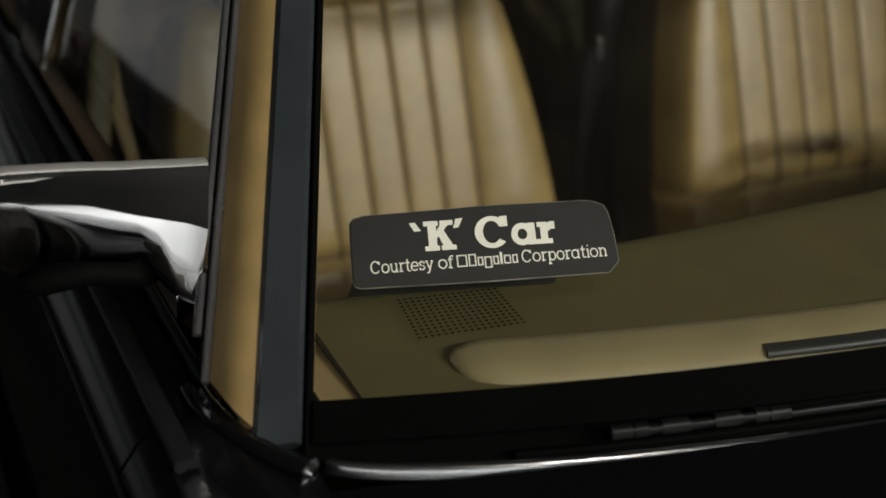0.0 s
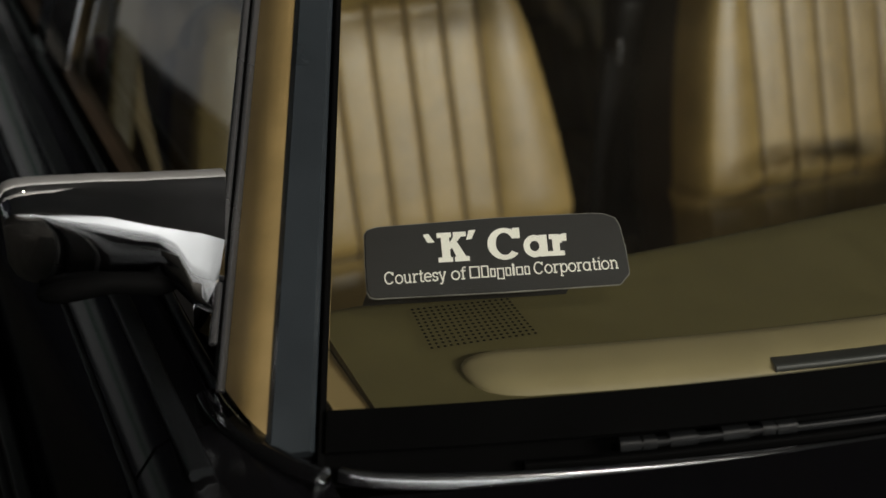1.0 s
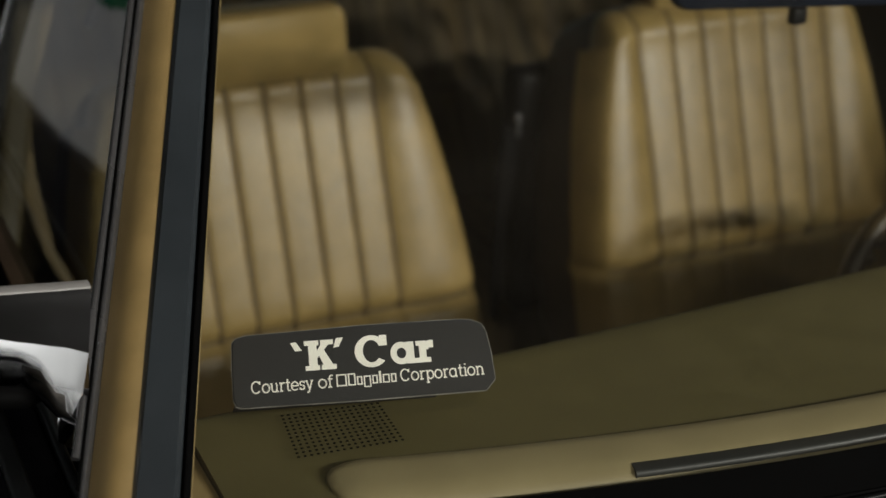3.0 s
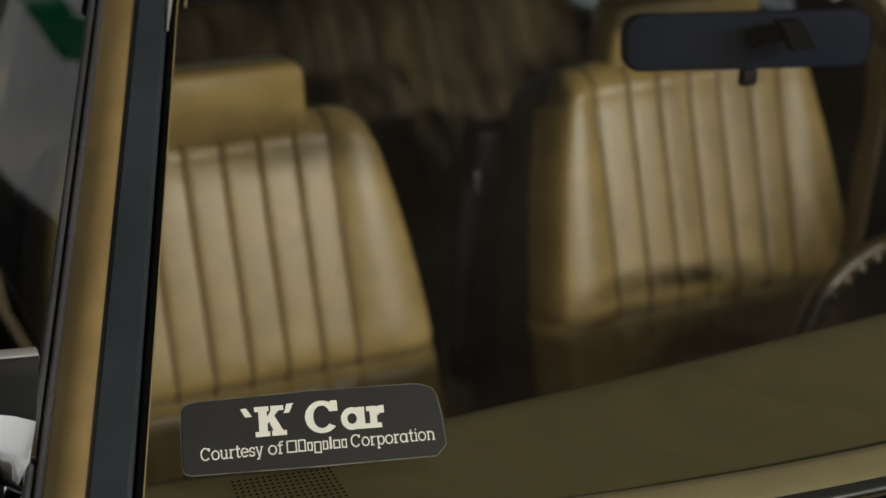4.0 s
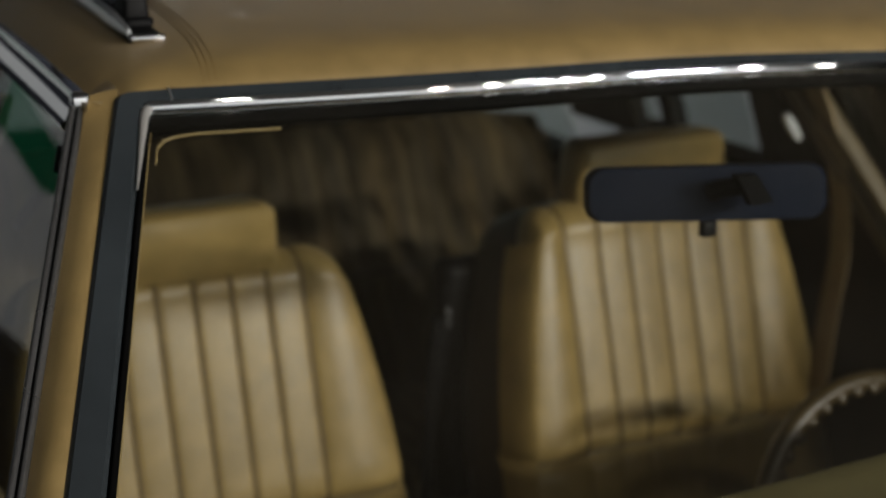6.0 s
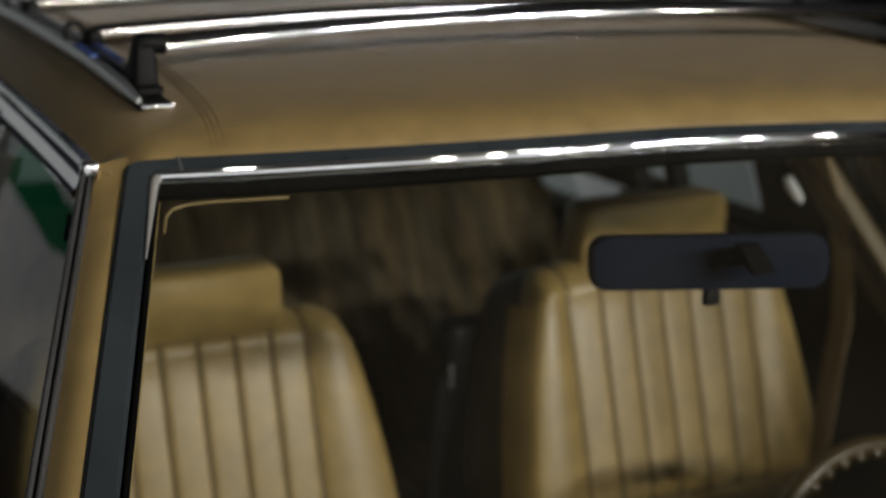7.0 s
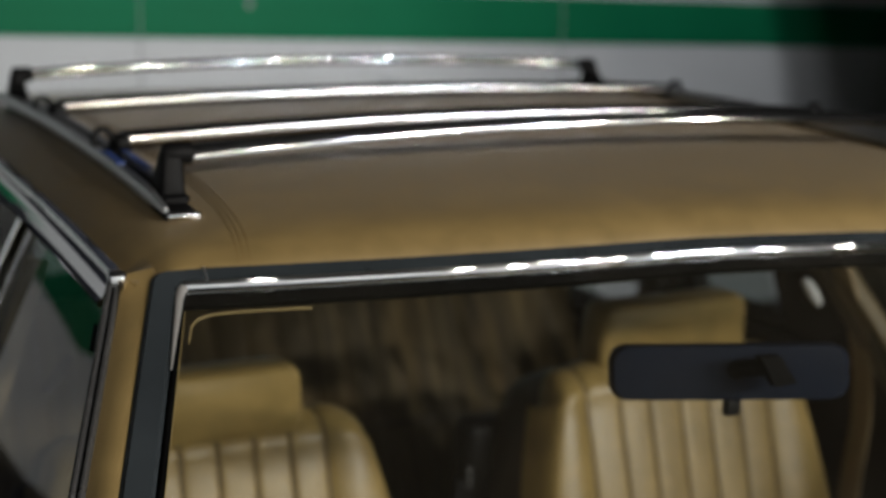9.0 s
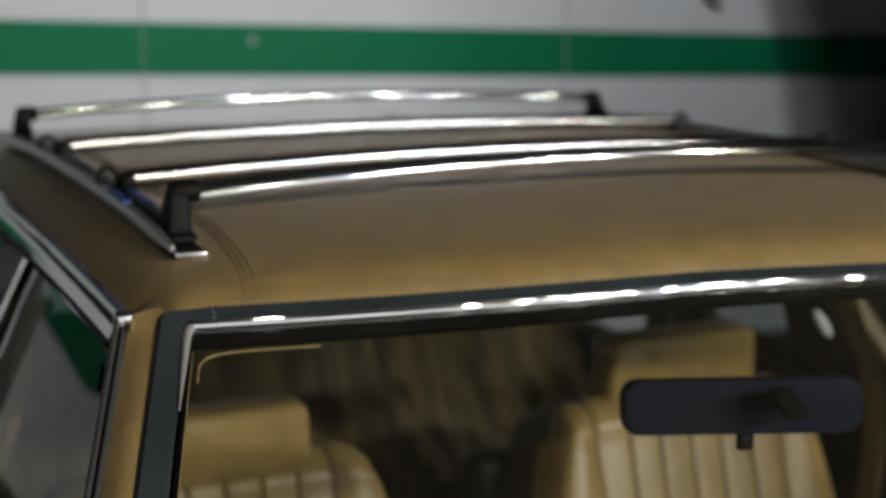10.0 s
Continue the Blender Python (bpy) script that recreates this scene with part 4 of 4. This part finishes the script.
# black upright block added to fill the gap between the seats
centre_block = part("centre_block", mesh_from("centre_block", *box(0.108, 1.02, 0.75, 0.088, 0.055, 0.38, 0.018), BLACK), car, "black upright block between the seats")
# belts: webbing from the door posts, guide loops and buckles
def belt(sign):
    pts = [(sign * 0.556, 0.850, 1.262), (sign * 0.582, 0.846, 1.185), (sign * 0.606, 0.842, 1.115), (sign * 0.634, 0.838, 1.045), (sign * 0.642, 0.835, 0.985), (sign * 0.637, 0.83, 0.94), (sign * 0.625, 0.82, 0.86), (sign * 0.56, 0.76, 0.70)]
    if sign > 0:
        pts = [(0.575, 0.835, 1.20), (0.628, 0.828, 1.08), (0.640, 0.820, 1.00), (0.640, 0.815, 0.93), (0.612, 0.80, 0.83), (0.56, 0.76, 0.70)]
    web = part("seat_belt", mesh_from("seat_belt", *sweep(pts, slab(*((0.026, 0.004) if sign < 0 else (0.004, 0.042)), 0.0015), (0, -1, 0), scales=[1, 1, 1, 1, 1, 0.7, 0.45, 0.4] if sign < 0 else None), STRAP), car, "tan belt webbing by the door post")
    loop = [(sign * 0.527, 0.832, 1.150), (sign * 0.556, 0.832, 1.112)]
    rings = []
    for k in range(9):
        t = k / 8
        c = Vector(loop[0]).lerp(Vector(loop[1]), t)
        r = 0.009 * math.sin(math.pi * (0.12 + 0.76 * t)) ** 0.5
        rings.append([c + Vector((sign * 0.7 * r * math.cos(a), -r * math.sin(a), 0.6 * r * math.cos(a))) for a in [radians(45 * n) for n in range(8)]])
    part("belt_guide", mesh_from("belt_guide", *loft(rings), PALE if sign > 0 else BLACK), web, "shiny belt guide")
    if sign < 0:
        part("belt_catch", mesh_from("belt_catch", *box(sign * 0.672, 0.800, 1.010, 0.016, 0.03, 0.040, 0.006), RED), web, "red belt catch")


belt(-1)
belt(1)
stalk = part("buckle_stalk", mesh_from("buckle_stalk", *sweep([(0.035, 1.00, 0.56), (0.040, 0.99, 0.72), (0.046, 0.985, 0.80), (0.050, 0.98, 0.87)], slab(0.030, 0.022, 0.007), (0, 1, 0), scales=[0.6, 0.7, 1.1, 1.0]), BLACK), car, "black belt buckle on its stalk")
# small metal bar added where the buckle shows a pale glint
part("buckle", mesh_from("buckle", *box(0.054, 0.966, 0.872, 0.008, 0.006, 0.034, 0.002), DRIPM), stalk, "small metal piece set in as the glint on the buckle")


# ---- roof rack ----
def rail_z(y):
    if y > 1.2:
        return roof_z(-0.49, 1.2) + 0.003 - 0.022 * (y - 1.2)
    return roof_z(-0.49, y) + 0.003


def rail_path(dx, dz, y0=0.515, y1=1.43, n=16):
    return [(-0.487 + dx, y, rail_z(y) + dz) for y in span(y0, y1, n)]


for sgn in (1, -1):
    def put(vf):
        return vf if sgn == 1 else mirrored(vf)
    rail = part("roof_rail", mesh_from("roof_rail", *put(sweep(rail_path(0.0, 0.0), slab(0.030, 0.008, 0.002))), BLACK), car, "roof rack side rail with black channel")
    part("rail_flange", mesh_from("rail_flange", *put(sweep(rail_path(-0.0135, 0.005), slab(0.009, 0.015, 0.003), scales=[0.45] + [1.0] * 15)), RAILM), rail, "bright outer rail flange")
    part("rail_flange", mesh_from("rail_flange", *put(sweep(rail_path(0.0115, 0.004, 0.60), slab(0.008, 0.010, 0.003))), RAILM), rail, "bright inner rail flange")
    part("rail_end", mesh_from("rail_end", *put(box(-0.485, 0.511, rail_z(0.51) + 0.001, 0.031, 0.008, 0.006, 0.002)), CHROME), rail, "bright rail end plate")
    if sgn == 1:
        # two thin blue strips laid along the rail flanges
        part("rail_blue_strip", mesh_from("rail_blue_strip", *sweep(rail_path(-0.0135, 0.0130, 0.68, 0.75, 4), slab(0.0095, 0.002, 0.0008)), BLUE), rail, "blue strip on the rail")
        part("rail_blue_strip", mesh_from("rail_blue_strip", *sweep(rail_path(0.0115, 0.0095, 0.67, 0.77, 4), slab(0.0085, 0.002, 0.0008)), BLUE), rail, "blue strip on the rail")
    for y, zb in ((0.566, 1.412), (1.365, 1.424)):
        z0 = rail_z(y)
        h = zb - z0
        d = 1 if y < 1 else -1
        # upright: broad foot, straight front, sloping back, round head that holds the bar
        steps = ((0.002, -0.030, 0.056, 0.0130), (0.007, -0.030, 0.056, 0.0130), (0.009, -0.019, 0.044, 0.0118), (h * 0.34, -0.016, 0.030, 0.0115), (h * 0.62, -0.013, 0.016, 0.0110), (h * 0.88, -0.010, 0.0125, 0.0100), (h * 1.02, -0.0095, 0.0115, 0.0095), (h * 1.10, -0.0065, 0.0075, 0.0070))
        rings = []
        for z, a, b, w in steps:
            prof = slab(2 * w, b - a, 0.0045, 3)
            rings.append([Vector((-0.484 + 0.003 * z / h + p, y + d * ((a + b) / 2 + q), z0 + z)) for p, q in prof])
        head = sweep([(-0.489, y, zb), (-0.485, y, zb), (-0.473, y, zb), (-0.462, y, zb), (-0.460, y, zb)], circle(0.0105, 16), scales=[0.75, 1, 1, 1, 0.8])
        body = join(loft(rings), head)
        part("rack_post", mesh_from("rack_post", *put(body), BLACK), rail, "black plastic rack post")
# section of the fixed bars: upright lower face, back-sloping upper face, thin top edge
BAR = [(0.0060, -0.0066), (0.0066, -0.0060), (0.0067, -0.0020), (0.0060, -0.0006), (0.0036, 0.0030), (0.0006, 0.0060), (-0.0030, 0.0070), (-0.0060, 0.0050), (-0.0070, 0.0), (-0.0050, -0.0060), (0.0, -0.0074)]
for y, ze, zc, x in ((0.566, 1.412, 1.4285, 0.461), (1.365, 1.424, 1.438, 0.461)):
    path = [(xx, y, zc + (ze - zc) * (xx / x) ** 2) for xx in span(-x, x, 40)]
    part("cross_bar", mesh_from("cross_bar", *sweep(path, BAR if y < 1 else circle(0.0070, 16)), BARCHROME), car, "chrome roof rack bar with a ridge along it")
for y, ze, zc, x in ((0.795, 1.398, 1.411, 0.470), (1.125, 1.402, 1.4125, 0.470)):
    path = [(xx, y, zc + (ze - zc) * (xx / x) ** 2) for xx in span(-x, x, 40)]
    bar = part("sliding_bar", mesh_from("sliding_bar", *sweep(path, slab(0.034, 0.016, 0.0072, 6)), SLIDE), car, "flat bright sliding rack bar")
    for off in (-0.008, 0.0, 0.008):
        part("bar_groove", mesh_from("bar_groove", *sweep([(a, b + off, c + 0.0078) for a, b, c in path], slab(0.0016, 0.0012, 0.0004, 1)), BLACK), bar)
    for sgn in (-1, 1):
        loop = [(-0.500, y, ze - 0.012), (-0.5015, y, ze + 0.001), (-0.4995, y + 0.002, ze + 0.007), (-0.495, y + 0.003, ze + 0.011), (-0.489, y + 0.003, ze + 0.011), (-0.4845, y + 0.002, ze + 0.007), (-0.482, y, ze + 0.001), (-0.480, y, ze - 0.010)]
        vf = join(box(-0.487, y, ze - 0.015, 0.028, 0.058, 0.012, 0.004), sweep(loop, slab(0.006, 0.009, 0.002), (0, 1, 0)), box(-0.473, y, ze - 0.003, 0.018, 0.036, 0.016, 0.005))
        part("bar_clamp", mesh_from("bar_clamp", *(mirrored(vf) if sgn == 1 else vf), BLACK), bar, "black clamp of the sliding bar")

# wheels, so that the car stands on the floor
for sx in (-1, 1):
    for y in (-0.75, 1.79):
        ringp = circle(1, 28)
        tyre = [[Vector((sx * (0.74 + w), y + a * r, 0.30 + b * r)) for a, b in ringp] for w, r in ((-0.085, 0.20), (-0.085, 0.27), (-0.07, 0.295), (0.07, 0.295), (0.085, 0.27), (0.085, 0.20))]
        w = part("wheel", mesh_from("wheel", *loft(tyre), SEAL), car, "black tyre on a steel wheel")
        part("wheel_disc", mesh_from("wheel_disc", *loft([[Vector((sx * (0.80 + d), y + a * r, 0.30 + b * r)) for a, b in ringp] for d, r in ((0.0, 0.195), (0.02, 0.18), (0.005, 0.10), (0.018, 0.06))]), DULL), w)

# ---- the display card on the dashboard ----
card = tagged(new("display_card"), "black display card with cream lettering on the dashboard", "sign")
BL, BR, TR = Vector((-0.6320, 0.0672, 1.0423)), Vector((-0.4694, 0.0180, 1.0426)), Vector((-0.4536, 0.0505, 1.0797))
E1 = (BR - BL).normalized()
E3 = E1.cross(TR - BR).normalized()
if E3.y > 0:
    E3 = -E3
E2 = E3.cross(E1)
if E2.z < 0:
    E2 = -E2
CW, CH = 0.1718, 0.0500


def on_card(a, b, out=0.0):
    return BL + E1 * a + E2 * b + E3 * out


# worn corners: one clipped, the others rounded
outline = [(0.0055, 0.0004), (CW * 0.5, -0.0003), (CW - 0.0075, 0.0002), (CW - 0.0062, 0.0008), (CW - 0.0008, 0.0064), (CW, 0.0078), (CW - 0.0006, CH * 0.5), (CW - 0.0026, CH - 0.0095), (CW - 0.0050, CH - 0.0040), (CW - 0.0120, CH - 0.0008), (CW - 0.02, CH + 0.0001), (CW * 0.5, CH + 0.0006), (CW * 0.28, CH - 0.0004), (0.010, CH - 0.0012), (0.0035, CH - 0.0028), (0.0010, CH - 0.0060), (0.0002, CH * 0.5), (0.0003, 0.0060), (0.0020, 0.0018)]
rings = [[on_card(CW / 2 + (a - CW / 2) * k, CH / 2 + (b - CH / 2) * k, d) for a, b in outline] for d, k in ((-0.0022, 1.0), (0.0, 1.0), (0.0006, 0.993))]
face = part("card_face", mesh_from("card_face", *loft(rings), CARD), card)
rings = [[on_card(CW / 2 + (a - CW / 2) * k, CH / 2 + (b - CH / 2) * k2, d) for a, b in outline] for d, k, k2 in ((-0.0030, 1.003, 1.008), (-0.0004, 1.0060, 1.021))]
part("card_edge", mesh_from("card_edge", *loft(rings), CARDEDGE), card, "worn pale card edge")
# added dark panel behind the card: its prop, standing in for its shadow below
flap = [on_card(a, CH - 0.004, -0.003) for a in (0.016, CW - 0.016)]
ft = [[p, p + Vector((0.002, 0.003, 0)), Vector((p.x - 0.012, p.y + 0.020, 1.0148)), Vector((p.x - 0.014, p.y + 0.016, 1.0148))] for p in flap]
part("card_shadow_panel", mesh_from("card_shadow_panel", *loft(ft), CARD, smooth=False), card, "dark panel added behind the card, standing in for its shadow")


PRINT = 0.0010
FIT = 0.986      # the print's scale on the card
LAYERS = iter(range(100000))


def ink(a, b):
    """A spot of print; each stroke lies a hair above the one before."""
    return on_card(a * FIT, b * FIT, PRINT + 0.0000008 * ink.layer)


def next_layer():
    ink.layer = next(LAYERS) % 250


ink.layer = 0


def bars(items):
    """Slabs of print: left, bottom, width, height."""
    vs, fs = [], []
    for a, b, w, h in items:
        next_layer()
        n = len(vs)
        vs += [ink(a, b), ink(a + w, b), ink(a + w, b + h), ink(a, b + h)]
        fs.append((n, n + 1, n + 2, n + 3))
    return vs, fs


def shape(points):
    next_layer()
    return [ink(a, b) for a, b in points], [tuple(range(len(points)))]


def arc(cx, cy, rx, ry, ix, iy, a0, a1, n=20):
    """A thick curved stroke."""
    next_layer()
    vs = []
    for k in range(n + 1):
        t = radians(a0 + (a1 - a0) * k / n)
        vs += [ink(cx + rx * math.cos(t), cy + ry * math.sin(t)), ink(cx + ix * math.cos(t), cy + iy * math.sin(t))]
    return vs, [(2 * k, 2 * k + 1, 2 * k + 3, 2 * k + 2) for k in range(n)]


def letter(*shapes):
    part("print", mesh_from("print", *join(*shapes), INK, smooth=False), card, "cream bold slab-serif letter")


# the bold heading: opening quote, K, closing quote, C, a, r
B, T = 0.0221, 0.0427
part("print", mesh_from("print", *join(shape([(0.0394, T - 0.0006), (0.0432, T - 0.0003), (0.0470, T - 0.0064), (0.0424, T - 0.0066)])), INK, smooth=False), card, "cream opening quote mark")
part("print", mesh_from("print", *join(shape([(0.0700, T + 0.0006), (0.0748, T + 0.0009), (0.0716, T - 0.0054), (0.0680, T - 0.0058)])), INK, smooth=False), card, "cream closing quote mark")
kx = 0.0486
letter(*[bars([q]) for q in ((kx + 0.0026, B, 0.0056, T - B), (kx, B, 0.0096, 0.0034), (kx, T - 0.0034, 0.0096, 0.0034), (kx + 0.0108, B, 0.0098, 0.0034), (kx + 0.0108, T - 0.0034, 0.0086, 0.0034))],
       shape([(kx + 0.0070, B + 0.0070), (kx + 0.0070, B + 0.0118), (kx + 0.0122, T - 0.0014), (kx + 0.0178, T - 0.0014)]),
       shape([(kx + 0.0088, B + 0.0116), (kx + 0.0126, B + 0.0146), (kx + 0.0194, B + 0.0014), (kx + 0.0128, B + 0.0014)]))
cc = B + 0.0104
letter(arc(0.0931, cc, 0.0113, 0.0112, 0.0058, 0.0078, 24, 320, 30), bars([(0.0990, cc + 0.0034, 0.0048, 0.0074)]))
xh = 0.0152
letter(arc(0.1130, B + xh * 0.5, 0.0074, xh * 0.52, 0.0032, xh * 0.24, 0, 360, 30), bars([(0.1164, B, 0.0052, xh)]), bars([(0.1200, B, 0.0034, 0.0034)]))
letter(bars([(0.1250, B, 0.0048, xh)]), bars([(0.1230, B, 0.0096, 0.0034)]), bars([(0.1230, xh + B - 0.0034, 0.0036, 0.0034)]), arc(0.1330, B + xh - 0.0064, 0.0056, 0.0066, 0.0016, 0.0024, 68, 180, 14), bars([(0.1312, B + xh - 0.0052, 0.0036, 0.0052)]))

# light slab-serif hand for the lower line; the x-height is one unit
GLYPHS = {  # advance, straight strokes, curved strokes (centre, radii, from, to)
    "C": (1.42, [(1.16, 0.98, 1.16, 1.36)], [(0.66, 0.69, 0.56, 0.66, 35, 322)]),
    "o": (1.10, [], [(0.52, 0.50, 0.45, 0.48, 0, 360)]),
    "u": (1.16, [(0.20, 1.0, 0.20, 0.42), (0.84, 1.0, 0.84, 0.0), (0.02, 0.96, 0.20, 0.96), (0.66, 0.96, 0.84, 0.96), (0.84, 0.04, 1.04, 0.04)], [(0.52, 0.40, 0.32, 0.38, 180, 350)]),
    "r": (0.82, [(0.24, 1.0, 0.24, 0.0), (0.04, 0.96, 0.24, 0.96), (0.04, 0.04, 0.50, 0.04)], [(0.58, 0.60, 0.34, 0.36, 60, 180)]),
    "t": (0.72, [(0.30, 1.36, 0.30, 0.24), (0.04, 0.96, 0.62, 0.96)], [(0.50, 0.24, 0.20, 0.20, 180, 320)]),
    "e": (1.06, [(0.06, 0.52, 0.94, 0.52)], [(0.50, 0.50, 0.44, 0.47, 0, 318)]),
    "s": (0.82, [(0.66, 0.72, 0.66, 0.98), (0.10, 0.02, 0.10, 0.28)], [(0.38, 0.73, 0.27, 0.23, 40, 262), (0.40, 0.27, 0.28, 0.23, -140, 84)]),
    "y": (1.04, [(0.16, 0.98, 0.52, 0.02), (0.88, 0.98, 0.42, -0.34), (0.42, -0.34, 0.16, -0.34), (0.02, 0.96, 0.34, 0.96), (0.70, 0.96, 1.02, 0.96)], []),
    "f": (0.70, [(0.28, 0.0, 0.28, 1.12), (0.04, 0.96, 0.60, 0.96), (0.06, 0.04, 0.52, 0.04)], [(0.50, 1.12, 0.22, 0.24, 40, 180)]),
    "p": (1.14, [(0.24, 1.0, 0.24, -0.40), (0.04, 0.96, 0.24, 0.96), (0.04, -0.38, 0.46, -0.38)], [(0.62, 0.50, 0.38, 0.47, 0, 360)]),
    "a": (1.18, [(0.90, 1.0, 0.90, 0.0), (0.90, 0.04, 1.08, 0.04)], [(0.50, 0.50, 0.42, 0.47, 0, 360)]),
    "i": (0.50, [(0.26, 1.0, 0.26, 0.0), (0.06, 0.96, 0.26, 0.96), (0.06, 0.04, 0.46, 0.04), (0.26, 1.26, 0.26, 1.42)], []),
    "n": (1.18, [(0.24, 1.0, 0.24, 0.0), (0.90, 0.60, 0.90, 0.0), (0.04, 0.96, 0.24, 0.96), (0.06, 0.04, 0.42, 0.04), (0.72, 0.04, 1.08, 0.04)], [(0.57, 0.58, 0.33, 0.38, 0, 180)]),
}


def base_line(a):
    return 0.0092 + 0.0016 * (a - 0.0124) / 0.155


def line_print(text, left, right, high=0.0060, weight=0.00095):
    """One word in the light hand, between two places along the card."""
    k = (right - left) / sum(GLYPHS[c][0] for c in text)
    at, out = left, []
    for c in text:
        advance, straight, curved = GLYPHS[c]
        b0 = base_line(at)
        for x0, y0, x1, y1 in straight:
            p, q = Vector((at + x0 * k, b0 + y0 * high)), Vector((at + x1 * k, b0 + y1 * high))
            way = (q - p).normalized()
            off = Vector((-way.y, way.x)) * weight / 2
            out.append(shape([p - off, q - off, q + off, p + off]))
        for cx, cy, rx, ry, a0, a1 in curved:
            rx, ry, w = rx * k, ry * high, weight / 2
            out.append(arc(at + cx * k, b0 + cy * high, rx + w, ry + w, rx - w, ry - w, a0, a1, 18))
        at += advance * k
    part("print", mesh_from("print", *join(*out), INK, smooth=False), card, "small cream slab-serif word")


line_print("Courtesy", 0.0120, 0.0529)
line_print("of", 0.0560, 0.0662)
line_print("Corporation", 0.1106, 0.1676)
# the maker's name stands as plain open shapes
name_bars, a = [], 0.0682
for i, w in enumerate((0.0068, 0.0050, 0.0036, 0.0048, 0.0036, 0.0016, 0.0046, 0.0036)):
    b = base_line(a) - (0.0020 if i == 3 else 0.0)
    h = (0.0083 if i in (0, 1, 5) else 0.0060) + (0.0020 if i == 3 else 0.0)
    t = 0.0009
    name_bars += [(a, b, t, h), (a + w - t, b, t, h), (a + t, b, w - 2 * t, t), (a + t, b + h - t, w - 2 * t, t)] if w > 0.003 else [(a, b, w, h)]
    a += w + 0.0009
part("print", mesh_from("print", *bars(name_bars), INK, smooth=False), card, "row of plain cream shapes")

# ---- dark sheet added out of view beside the car, keeps lamplight off the wall's end ----
pa = [(1.78 + 0.05 * i, 1.55 + 0.02 * math.sin(i * 1.7)) for i in range(50)]
pv, pf = loft([[Vector((x, y, z)) for x, y in pa] + [Vector((x, y + 0.03, z)) for x, y in reversed(pa)] for z in (0.0, 1.5, 2.6)])
tagged(part("lamp_blocker", mesh_from("lamp_blocker", pv, pf, DRAPE), None), "dark sheet added out of view to keep lamplight off the wall", "curtain")

# ---- dark drape at the end of the back wall ----
folds = [(3.74 + 0.02 * i, BACK - 0.20 - 0.04 * math.sin(i * 1.3) - 0.02 * math.sin(i * 0.5)) for i in range(160)]
rings = [[Vector((x, y, z)) for x, y in folds] for z in (0.0, 1.0, 2.0, 3.1)]
vs, fs = loft(rings, closed=False)
drape = tagged(part("drape", mesh_from("drape", vs, fs, DRAPE), None), "dark navy floor-length drape before the wall", "curtain")
drape.modifiers.new("thickness", "SOLIDIFY").thickness = 0.006
